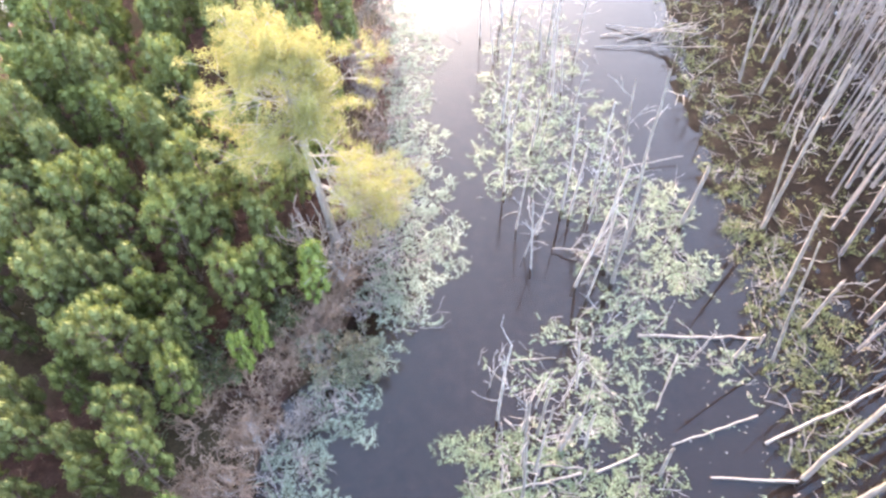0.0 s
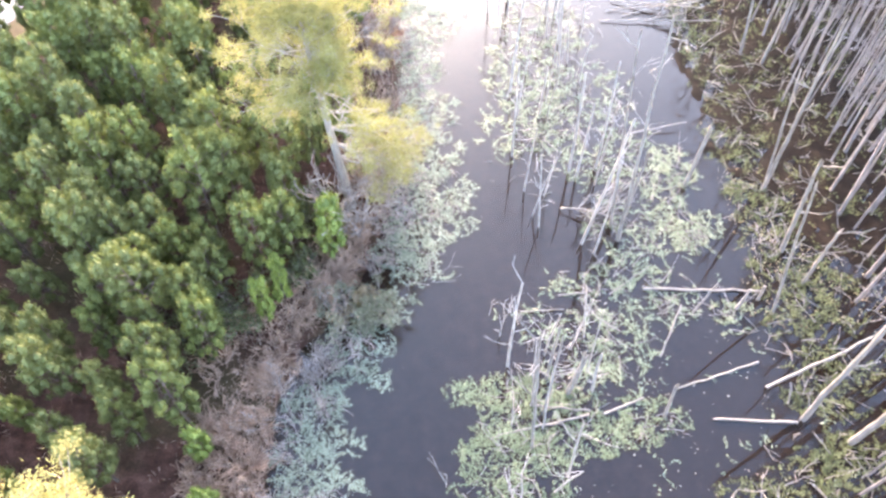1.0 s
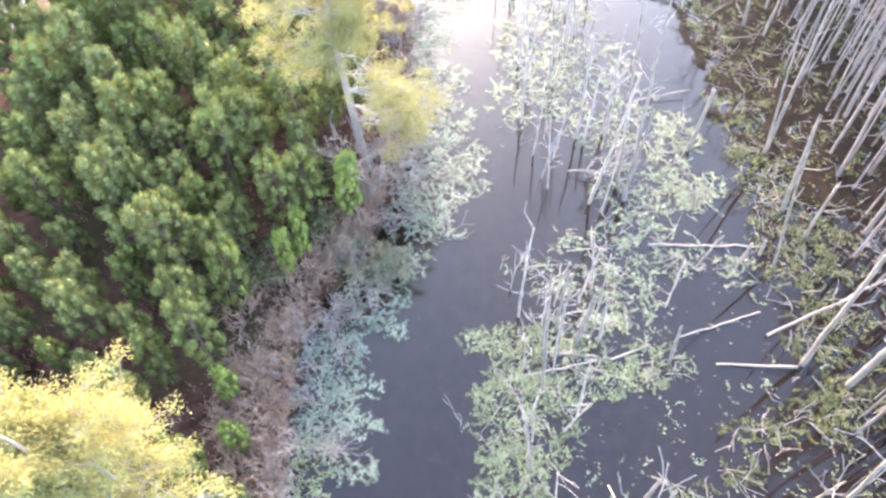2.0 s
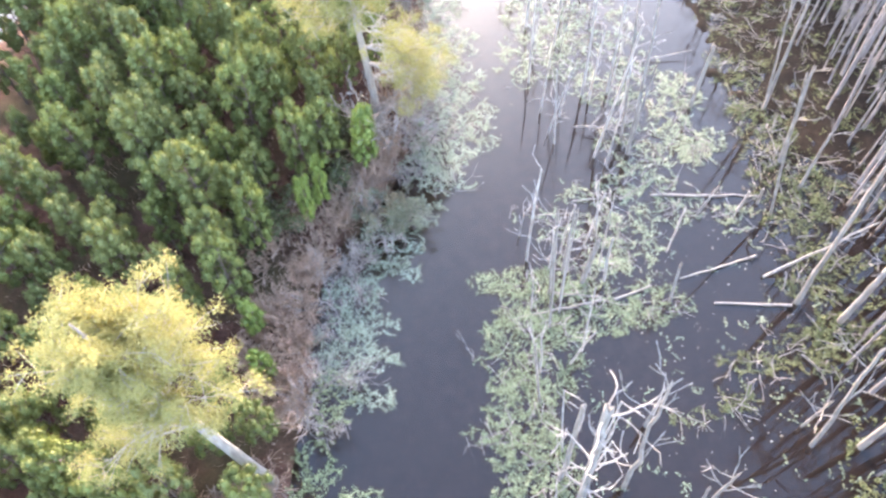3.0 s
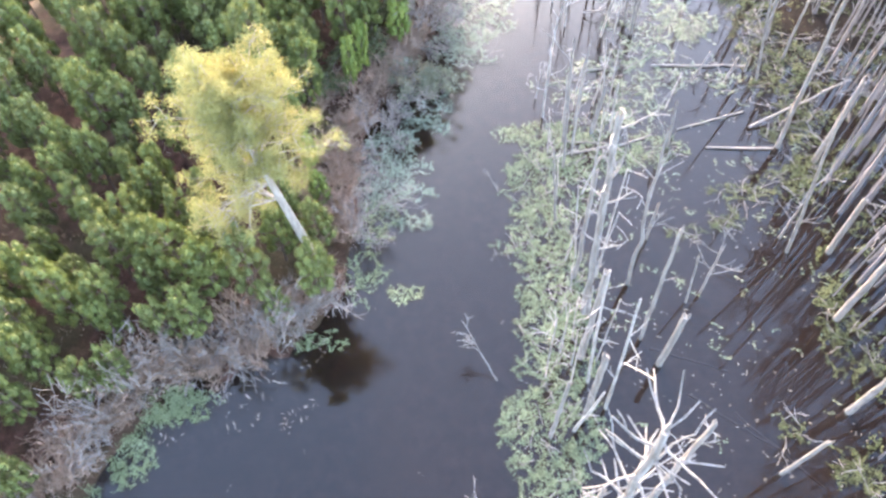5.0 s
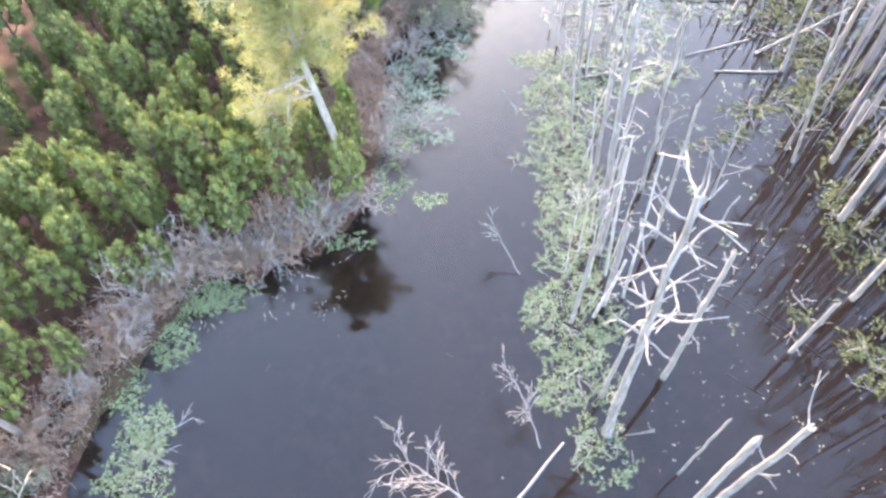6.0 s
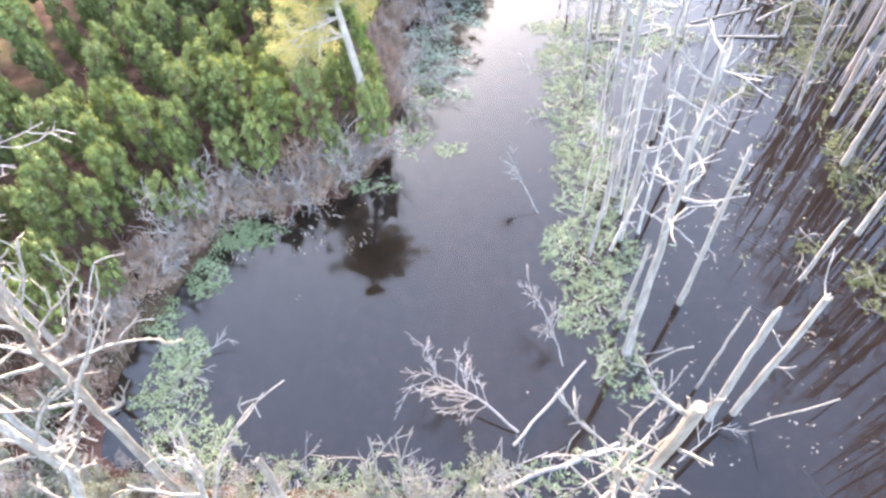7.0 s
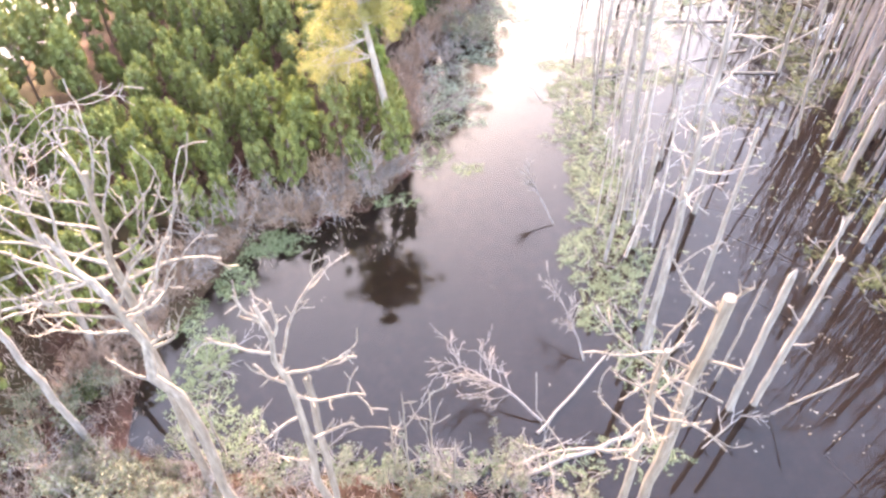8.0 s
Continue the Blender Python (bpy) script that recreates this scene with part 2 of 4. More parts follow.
# ---- ground and water ----
SHORE = [(-7.5, 75), (-7.0, 39.5), (-4.9, 36), (-4.5, 30.8), (-4.8, 22.7), (-5.0, 17), (-5.8, 14.2), (-6.8, 12.3), (-7.9, 11), (-8.2, 9.4), (-8.6, 6.8),
         (-8.3, 4), (-8.6, 1.1), (-8.9, -1.7), (-10.7, -4), (-12.7, -4.8), (-14.7, -5.3), (-16, -6.4), (-16.6, -8.1), (-17.6, -9.9), (-18.3, -11.6), (-18.9, -13.6),
         (-18.9, -15.4), (-17.8, -17.2), (-14.7, -17.9), (-10, -18.3), (-6, -18.8), (-2.8, -19.4), (-0.5, -21), (2, -26), (4, -45), (60, -45), (30, -22)]
SHORE_EAST = [(40, -8), (34, 6), (25, 11), (19.5, 14), (16.0, 16.5), (14.2, 19), (13.6, 24), (13.5, 30), (13.8, 40), (14.5, 75)]
POND = [(-33, 12), (-32, 22), (-30, 36), (-30, 60), (-70, 60), (-70, 5), (-36, 6)]


def depth_inside(x, y, ring):
    """Distance from the edge of a closed outline: positive inside it."""
    best, inside = np.full(x.shape, 1e9), np.zeros(x.shape, bool)
    for (ax, ay), (bx, by) in zip(ring, ring[1:] + ring[:1]):
        dx, dy = bx - ax, by - ay
        s = np.clip(((x - ax) * dx + (y - ay) * dy) / (dx * dx + dy * dy), 0, 1)
        best = np.minimum(best, np.hypot(x - ax - s * dx, y - ay - s * dy))
        cross = (ay > y) != (by > y)
        inside ^= cross & (x < ax + (y - ay) * dx / (dy if dy else 1e-9))
    return np.where(inside, best, -best)


def ground_height(x, y):
    x, y = np.asarray(x, float), np.asarray(y, float)
    d = np.maximum(depth_inside(x, y, SHORE + SHORE_EAST), depth_inside(x, y, POND))
    d = d + (0.35 + 1.1 * smooth01((x - 9) / 3)) * wavy(x, y, 4.0, 3)
    bank = 0.05 + 0.45 * smooth01(-d / 2.2) + 0.10 * wavy(x, y, 3.0, 5)
    marsh = 0.05 + 0.06 * smooth01(-d / 4.0) + 0.12 * wavy(x, y, 2.6, 8) + 0.10 * wavy(x, y, 0.9, 9)
    east = smooth01((x - 9) / 3)
    land = np.maximum(bank, 0.06) * (1 - east) + marsh * east
    bed = -0.9 * smooth01(d / 2.0) + 0.05
    return np.where(d > 0, np.minimum(bed, 0.05 + 0 * d), land)


def high(x, y):
    return float(ground_height(np.array([x]), np.array([y]))[0])


near_x, near_y = np.arange(-44, 36.1, 0.5), np.arange(-34, 62.1, 0.5)
far = np.array([6, 20, 60, 180, 500, 1500.0])
gx = np.concatenate([near_x[0] - far[::-1], near_x, near_x[-1] + far])
gy = np.concatenate([near_y[0] - far[::-1], near_y, near_y[-1] + far])
XX, YY = np.meshgrid(gx, gy)
ZZ = ground_height(XX, YY)
cols = len(gx)
quads = [(r * cols + c, r * cols + c + 1, (r + 1) * cols + c + 1, (r + 1) * cols + c) for r in range(len(gy) - 1) for c in range(cols - 1)]
gm = bpy.data.meshes.new("ground")
gm.from_pydata(np.stack([XX.ravel(), YY.ravel(), ZZ.ravel()], 1).tolist(), [], quads)
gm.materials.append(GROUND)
gm.shade_smooth()
tagged(new("ground", gm), "reddish brown pine-straw forest floor and muddy banks", "ground", kind="structure")

wm = bpy.data.meshes.new("water")
wm.from_pydata([(-70, -60, 0), (70, -60, 0), (70, 90, 0), (-70, 90, 0)], [], [(0, 1, 2, 3)])
wm.materials.append(WATER)
tagged(new("water", wm), "still dark swamp water reflecting a pale sky", "water", kind="structure")


# ---- pines ----
def pine_meshes(seed, tall, wide, needles):
    """A young pine: thin trunk with limbs, and a crown of needle tufts on rising branches."""
    rng = random.Random(seed)
    trunk, crown = Shape(), Shape()
    pts, radii = limb(rng, (0, 0, -0.2), (rng.uniform(-0.05, 0.05), rng.uniform(-0.05, 0.05), 1), tall + 0.1, 0.075, 0.015, 9, 0.03)
    trunk.tube(pts, radii, 6)

    def tuft(p, way, size):
        """An upright brush of needles round a shoot."""
        axis = (way * 0.3 + Vector((0, 0, 1))).normalized()
        c = p + axis * size * 0.35
        crown.clump(c, size * 0.40, size * 0.70, rng)
        for _ in range(52):
            w = unit(rng, 0.25)
            d = (Vector((w.x, w.y, w.z * 0.3)) * 0.45 + axis * 0.95 + unit(rng) * 0.18).normalized()
            crown.blade(c + Vector((w.x * 0.40, w.y * 0.40, w.z * 0.66 - 0.06)) * size, d, size * rng.uniform(0.22, 0.36), size * 0.11, rng)

    z, turn = tall * 0.22, rng.uniform(0, TAU)
    while z < tall * 0.95:
        f = (z - tall * 0.22) / (tall * 0.78)
        reach = wide * (0.8 + 0.5 * f) * (1 - f) ** 0.6 * 1.3
        count = 5 if f < 0.5 else rng.randint(3, 4)
        turn += 0.6
        centre = pts[min(9, int(z / tall * 9))]
        for k in range(count):
            a = turn + TAU * (k + rng.uniform(-0.25, 0.25)) / count
            r = reach * rng.uniform(0.6, 1.2) + 0.1
            way = Vector((math.cos(a), math.sin(a), rng.uniform(0.3, 0.8)))
            start = Vector((centre.x, centre.y, z + rng.uniform(-0.15, 0.15)))
            bp, br = limb(rng, start, way, r, 0.022, 0.008, 4, 0.12, 0.14)
            trunk.tube(bp[::2], br[::2], 3, cap=False)
            out = Vector((math.cos(a), math.sin(a), 0))
            big = rng.uniform(0.44, 0.6) * (0.8 + 0.2 * min(1, tall / 4.5))
            tuft(bp[4], out, big)
            if r > 0.5:
                side = Vector((-out.y, out.x, 0)) * rng.choice((-1, 1))
                tuft(bp[3] + side * rng.uniform(0.25, 0.4) - Vector((0, 0, 0.12)), side, big * rng.uniform(0.6, 0.8))
        z += rng.uniform(0.5, 0.66)
    for k in range(2):
        tuft(pts[-1] - Vector((0, 0, 0.35 * k)), Vector((0, 0, 1)), 0.36)
    return trunk.mesh("trunk", BARK), crown.mesh("crown", needles)


PINE_KINDS = [pine_meshes(10 + k, t, w, PINE) for k, (t, w) in enumerate([(4.5, 0.7), (4.9, 0.8), (4.2, 0.75), (5.3, 0.95), (4.7, 1.0), (3.7, 0.65), (5.6, 1.05)])]
BRIGHT_KINDS = [pine_meshes(40 + k, t, w, PINE_BRIGHT) for k, (t, w) in enumerate([(4.0, 0.5), (3.4, 0.38)])]


def pine(x, y, kind, scale, rng, label="young green pine with tufted needles on pine straw", broad=1.12):
    trunk, crown = kind
    m = Matrix.LocRotScale((x, y, high(x, y)), Euler((rng.gauss(0, 0.04), rng.gauss(0, 0.04), rng.uniform(0, TAU))), Vector((scale * broad * rng.uniform(0.92, 1.08), scale * broad * rng.uniform(0.92, 1.08), scale)))
    ob = thing("pine_tree", m, label, "tree", "pines on the bank")
    part("trunk", trunk, ob)
    part("crown", crown, ob)


PINES_NORTH = [(-13.9, 31.1), (-19.9, 30.6), (-16.6, 30.1), (-22.3, 29.1), (-19.9, 26.8), (-21.7, 25.9), (-18.2, 25.9), (-14.6, 25.9), (-16.3, 25.0), (-19.1, 24.2), (-17.4, 23.0), (-15.0, 22.2),
               (-21.2, 22.2), (-13.7, 22.1), (-21.9, 21.1), (-18.8, 20.7), (-11.4, 19.4), (-17.9, 19.0), (-16.1, 19.0), (-11.5, 17.4), (-16.8, 17.3), (-18.9, 16.7), (-12.5, 16.4), (-19.9, 16.1),
               (-18.2, 15.5), (-8.6, 15.3), (-16.6, 15.2), (-14.3, 14.7), (-12.0, 14.4), (-9.4, 14.4), (-15.8, 14.1)]
PINES_MIDDLE = [(-17.1, 13.8), (-13.1, 13.8), (-11.4, 13.0), (-14.0, 12.7), (-15.3, 11.4), (-11.7, 11.2), (-13.5, 11.0), (-21.9, 9.9), (-15.2, 9.8), (-11.3, 9.8), (-23.1, 9.6), (-17.3, 9.5),
                (-12.4, 8.5), (-16.4, 8.0), (-19.8, 8.0), (-14.3, 7.6), (-21.3, 7.6), (-11.5, 6.8), (-13.4, 6.2), (-15.6, 5.8), (-20.5, 4.4), (-17.4, 4.0),
                (-18.8, 3.6), (-21.6, 3.6), (-15.7, 1.1), (-9.6, 1.0), (-19.1, 0.9), (-17.5, 0.9), (-16.5, -0.2), (-21.2, -0.4)]
PINES_SOUTH = [(-9.3, -1.3), (-13.8, -1.3), (-12.0, -1.3), (-21.1, -2.2), (-10.9, -2.3), (-17.8, -2.4), (-15.3, -3.1), (-23.8, -3.2), (-14.0, -3.3), (-19.0, -3.4), (-20.6, -4.5), (-23.5, -4.8),
               (-16.9, -5.5), (-19.8, -5.8), (-17.9, -6.1), (-22.1, -6.7), (-20.1, -7.5), (-21.7, -8.3), (-19.3, -10.2), (-20.9, -10.4), (-20.8, -12.3)]
BRIGHT_PINES = [(-6.8, 15.0), (-9.2, 11.6), (-8.7, 12.5), (-10.6, 5.5), (-9.8, 3.6)]
BARE = [(-10.2, 8.3, 1.3), (-9.6, 6.8, 1.2), (-9.8, 9.7, 1.0), (-15.5, 18.6, 1.2), (-10.4, 14.5, 0.8), (-12.0, 12.2, 0.7), (-18.8, 11.1, 1.3), (-10.3, 9.2, 0.8), (-13.0, 2.2, 1.8), (-16.2, 21.2, 1.0), (-12.3, 4.0, 1.4), (-24.6, 0.8, 1.6), (-20.5, -2.7, 0.6), (-10.3, 0.3, 0.8), (-6.5, 18.7, 1.8), (-25.6, 18.1, 1.3), (-25.6, 14.9, 1.2), (-23.6, 5.0, 1.1), (-24.3, 2.8, 1.1), (-25.2, 0.4, 1.2), (-16.9, 11.0, 0.9)]

rng = random.Random(5)
stand = PINES_NORTH + PINES_MIDDLE + PINES_SOUTH
for x, y in stand:
    big = 1.0 + 0.22 * min(max((y - 14) / 10, 0), 1)
    south = 0.84 + 0.16 * min(max((y - 4) / 8, 0), 1)
    pine(x, y - (0.5 if y < 0 and x > -19 else 0), rng.choice(PINE_KINDS), south * big * rng.uniform(0.88, 1.1), rng, broad=0.98)
for k, (x, y) in enumerate(BRIGHT_PINES):
    pine(x, y, BRIGHT_KINDS[k % 2], (1.0, 1.0, 0.9, 0.75, 0.6)[k], rng, "small bright yellow-green pine beside the bank", (1.0, 0.75, 0.65, 1.0, 1.1)[k])
taken = stand + BRIGHT_PINES
for k in range(7000):
    x, y = (rng.uniform(-31, -7), rng.uniform(-13, 34)) if k < 4500 else (rng.uniform(-42, -7), rng.uniform(-18, 58))
    if len(taken) > (270 if k < 4500 else 325) or depth_inside(np.array([x]), np.array([y]), SHORE + SHORE_EAST)[0] > -2.2 or depth_inside(np.array([x]), np.array([y]), POND)[0] > -1.0:
        continue
    seen = x > -27 and -12 < y < 31
    if min((x - a) ** 2 + (y - b) ** 2 for a, b in taken) < ((1.45 if y < 3 else 1.7 if y < 14 else 1.8) if seen else 2.2) ** 2 or any((x - a) ** 2 + (y - b) ** 2 < r * r for a, b, r in BARE):
        continue
    taken.append((x, y))
    pine(x, y, rng.choice(PINE_KINDS), (rng.uniform(0.65, 0.88) if y < 8 else rng.uniform(0.75, 1.05)) if seen else rng.uniform(1.0, 1.3), rng, broad=1.0)


# ---- yellow cypresses ----
def cypress(seed, x, y, tall, lean, wide, low, label, open_side=False, hang=0):
    """A cypress in autumn: a pale leaning trunk, spreading boughs and feathery yellow sprays."""
    rng = random.Random(seed)
    z0 = high(x, y)
    ob = thing("cypress_tree", pose(x, y, z0), label, "tree", "yellow cypresses")
    shape = Shape()
    pts, radii = [], []
    for i in range(15):
        f = i / 14
        pts.append(Vector((lean[0] * f ** 1.2 + 0.06 * math.sin(5 * f + seed), lean[1] * f + 0.06 * math.cos(4 * f), tall * f - 0.3 * (1 - f))))
        radii.append(0.21 * (1 - f) ** 0.8 * (1 + 0.5 * max(0, 0.08 - f) / 0.08) + 0.03)
    shape.tube(pts, radii, 10)
    part("trunk", shape.mesh("trunk", CYBARK, True), ob)
    leaves = Shape()
    for k in range(46):
        f = low + (0.97 - low) * (k + rng.random()) / 46
        i = f * 14
        p = pts[int(i)].lerp(pts[min(14, int(i) + 1)], i % 1)
        g = (f - low) / (1 - low)
        reach = wide * (0.55 + 0.75 * math.sin(math.pi * min(1, g * 0.9 + 0.18))) * (1 - g ** 4) ** 0.7 * rng.uniform(0.65, 1.1) * (0.8 if g > 0.8 else 1)
        a = k * 2.399 + rng.uniform(-0.4, 0.4)
        way = Vector((math.cos(a), math.sin(a), 0.15 + 0.9 * g))
        if k < 6 and open_side:
            way = Vector((-1.0, rng.uniform(-0.35, 0.7), -0.12))
            p = pts[7 + k // 3]
            reach = wide * 1.05
        if k < hang:
            way = Vector((1.0, rng.uniform(-0.5, 0.5), -0.05 - 0.2 * rng.random()))
            p = pts[4 + k // 3]
            reach = wide * rng.uniform(0.9, 1.45)
        if k > 39:
            way = Vector((math.cos(a), math.sin(a), rng.uniform(0.2, 1.2)))
            p = pts[11 + k % 3]
            reach = wide * rng.uniform(0.45, 0.75)
        thin = open_side and k < 40 and way.y < -0.35 and g < 0.85
        if thin:
            reach *= 0.35
        bough, tips = Shape(), []
        branching(bough, rng, p, way, max(reach, 0.4) * 0.68, 0.055 * (1 - 0.6 * g), 2, 0.85, -0.015, 0.16, 4, 0.012, tips)
        part("branch", bough.mesh("branch", CYBARK), ob)
        for q, w in tips:
            if rng.random() < (0.6 if thin else 0.22):
                continue
            for _ in range(rng.randint(62, 82)):
                c = q + Vector((rng.gauss(0, 0.135), rng.gauss(0, 0.135), rng.gauss(0, 0.12)))
                d = (w * 0.5 + unit(rng) * 0.7 + Vector((0, 0, -0.2))).normalized()
                leaves.blade(c, d, rng.uniform(0.075, 0.12), rng.uniform(0.028, 0.04), rng)
    for q in pts[10:14]:
        for _ in range(16):
            c0 = q + Vector((rng.gauss(0, 0.6), rng.gauss(0, 0.6), rng.gauss(0, 0.2)))
            for _ in range(50):
                c = c0 + Vector((rng.gauss(0, 0.13), rng.gauss(0, 0.13), rng.gauss(0, 0.11)))
                leaves.blade(c, unit(rng, -0.2), rng.uniform(0.075, 0.12), rng.uniform(0.028, 0.04), rng)
    part("foliage", leaves.mesh("foliage", CYPRESS), ob, "feathery yellow autumn foliage")
    return ob


cypress(3, -9.15, -0.7, 12.6, (-1.9, 0.3), 2.6, 0.54, "tall yellow autumn cypress with a pale leaning trunk", True)
cypress(8, -6.4, 18.6, 12.4, (-0.7, 0.6), 3.0, 0.42, "yellow autumn cypress standing at the water's edge", hang=10)


# ---- bare and leafy bushes ----
def bare_bush_mesh(seed, tall, stems, depth, material_, open_=0.55, least=0.011):
    rng = random.Random(seed)
    s = Shape()
    for _ in range(stems):
        a = rng.uniform(0, TAU)
        way = Vector((math.cos(a) * open_, math.sin(a) * open_, 1))
        branching(s, rng, (rng.gauss(0, 0.12), rng.gauss(0, 0.12), -0.1), way, tall * rng.uniform(0.5, 0.75), rng.uniform(0.02, 0.035), depth, 0.75, 0.06, 0.2, 3, least, None, 0 if s.v else None)
    return s.mesh("branchwork", material_)


def leafy_bush_meshes(seed, tall, stems, leaf_mat, n=9, size=0.16, open_=0.6):
    rng = random.Random(seed)
    s, f = Shape(), Shape()
    for _ in range(stems):
        a, tips = rng.uniform(0, TAU), []
        branching(s, rng, (rng.gauss(0, 0.15), rng.gauss(0, 0.15), -0.1), Vector((math.cos(a) * open_, math.sin(a) * open_, 1)), tall * rng.uniform(0.45, 0.7), 0.025, 2, 0.8, 0.03, 0.2, 3, 0.01, tips, 0 if s.v else None)
        for q, w in tips:
            for _ in range(n):
                f.blade(q + unit(rng) * 0.16, (w * 0.4 + unit(rng)).normalized(), size * rng.uniform(0.7, 1.3), size * 0.5, rng)
    return s.mesh("branchwork", TWIG), f.mesh("foliage", leaf_mat)


PALE_BUSHES = [bare_bush_mesh(60 + k, t, n, 3, TWIG) for k, (t, n) in enumerate([(2.2, 4), (1.7, 5), (2.8, 4), (1.5, 4)])]
BROWN_BUSHES = [bare_bush_mesh(70 + k, t, n, 2, BROWNTWIG, 0.8, 0.014) for k, (t, n) in enumerate([(1.5, 12), (1.2, 12), (1.8, 11), (1.6, 14)])]
GREEN_BUSHES = [leafy_bush_meshes(80 + k, t, n, BUSH) for k, (t, n) in enumerate([(1.8, 6), (1.4, 7), (2.2, 6)])]
SHORE_BUSHES = [leafy_bush_meshes(86 + k, t, n, SHORELEAF, 7, 0.13) for k, (t, n) in enumerate([(1.7, 6), (1.3, 7), (2.0, 6)])]
TAN_BUSHES = [leafy_bush_meshes(90 + k, t, n, BROWN_LEAF) for k, (t, n) in enumerate([(1.5, 7), (1.2, 6)])]


def bush(x, y, meshes, scale, rng, label, group, tilt=0.1, z=None):
    ground_z = max(high(x, y), -0.05) if z is None else z
    m = Matrix.LocRotScale((x, y, ground_z), Euler((rng.gauss(0, tilt), rng.gauss(0, tilt), rng.uniform(0, TAU))), Vector((scale, scale, scale * rng.uniform(0.85, 1.1))))
    ob = thing("bush", m, label, "bush", group)
    if isinstance(meshes, tuple):
        part("branchwork", meshes[0], ob)
        part("foliage", meshes[1], ob)
    else:
        part("branchwork", meshes, ob)


def thicket(name, stems, label):
    """Many low bushes grown into one tangle: x, y, mesh and scale of each."""
    verts, faces = [], []
    for x, y, me, scale in stems:
        m = Matrix.LocRotScale((x, y, max(high(x, y), -0.05)), Euler((rng.gauss(0, 0.25), rng.gauss(0, 0.25), rng.uniform(0, TAU))), Vector((scale, scale, scale)))
        n, co = len(verts), np.empty(len(me.vertices) * 3)
        me.vertices.foreach_get("co", co)
        mm = np.array(m)
        verts += (co.reshape(-1, 3) @ mm[:3, :3].T + mm[:3, 3]).tolist()
        faces += [tuple(n + v for v in p.vertices) for p in me.polygons]
    me = bpy.data.meshes.new(name)
    me.from_pydata(verts, [], faces)
    me.materials.append(BROWNTWIG)
    tagged(new(name, me), label, "brush", kind="stuff")


rng = random.Random(21)
for x, y, s in [(-6.1, 17.0, 2.3), (-5.2, 17.5, 1.9), (-6.8, 17.4, 1.8), (-5.2, 19.6, 1.3), (-7.2, 1.6, 0.95), (-7.7, 2.2, 0.8), (-8.1, 1.7, 1.05), (-16.6, -6.9, 1.0), (-17.3, -8.6, 0.9), (-19.2, -11.9, 0.9), (-5.0, 14.8, 0.8), (-4.9, 22.5, 1.0), (-5.2, 26, 1.1), (-5.4, 29, 1.2), (-6, 33, 1.3)]:
    bush(x, y, rng.choice(PALE_BUSHES), s, rng, "bare pale grey bush with dense twigs at the waterline", "bare bushes on the bank")
for x, y, s in [(-6.2, 11.2, 0.9), (-6.9, 10.2, 0.8), (-7.3, 8.8, 0.8), (-7.6, 7.4, 0.8), (-4.3, 15.6, 0.8), (-4.0, 17.2, 0.9), (-4.2, 19.2, 1.0), (-4.3, 21.0, 0.9), (-7.5, 5.6, 0.7), (-7.6, 4.0, 0.7), (-7.9, 3.0, 0.9), (-7.2, 6.5, 0.9), (-6.6, 8.2, 0.9), (-6.9, 9.4, 1.0), (-5.9, 10.3, 0.9), (-3.6, 18.2, 1.0), (-3.8, 20.2, 1.0), (-3.7, 22.8, 1.0), (-5.4, 13.2, 0.7), (-4.2, 24.0, 0.9), (-4.0, 27.5, 0.9), (-4.2, 31, 1.0)]:
    bush(x, y, rng.choice(PALE_BUSHES), s, rng, "bare pale bush drooping into the floating plants", "bare bushes on the bank", 0.45, 0.0)
for k in range(60):
    t = rng.random()
    x, y = -9.0 - 7.6 * t + rng.gauss(0, 0.3), -1.4 - 4.0 * math.sin(t * 1.5) + rng.gauss(0.35, 0.5)
    bush(x, y, rng.choice(BROWN_BUSHES + PALE_BUSHES[3:]), rng.uniform(0.6, 1.0), rng, "leafless brown brush overhanging the dark water", "brush on the bank", 0.25)
for k in range(84):
    y = rng.uniform(1.5, 17)
    x = float(np.interp(y, [1, 4, 6.8, 9.4, 11, 12.3, 14.2, 17], [-8.6, -8.5, -8.7, -8.4, -7.9, -7.0, -6.1, -5.3])) - 0.1 - 2.9 * rng.random() ** 1.5 * (0.5 if y < 4 or y > 13 else 1)
    bush(x, y, rng.choice(BROWN_BUSHES), rng.uniform(0.65, 1.05), rng, "leafless brown brush tangled along the bank", "brush on the bank", 0.25)
stems = []
for k in range(70):
    y = rng.uniform(-15, -5)
    x = float(np.interp(y, [-15.4, -13.6, -11.6, -9.9, -8.1, -6.4], [-19.2, -19.2, -18.7, -18.0, -17.0, -16.3])) - 2.0 * rng.random() ** 1.4
    stems.append((x, y, rng.choice(BROWN_BUSHES), rng.uniform(0.45, 0.85)))
thicket("bay_brush", stems, "low leafless brown brush round the bay")
for x, y, s in [(-17.6, -7.0, 1.2), (-16.7, -6.0, 1.1), (-15.4, -5.2, 1.0), (-14.4, -4.9, 1.1), (-13.2, -4.6, 1.0), (-12.0, -4.5, 1.1), (-11.2, -3.9, 1.0), (-10.2, -3.3, 1.1), (-9.2, -2.0, 1.0), (-18.4, -9.4, 1.1), (-18.8, -11.0, 1.0)]:
    bush(x, y, rng.choice(PALE_BUSHES), s, rng, "bare pale shrub arching out over the dark water", "bare bushes on the bank", 0.35)
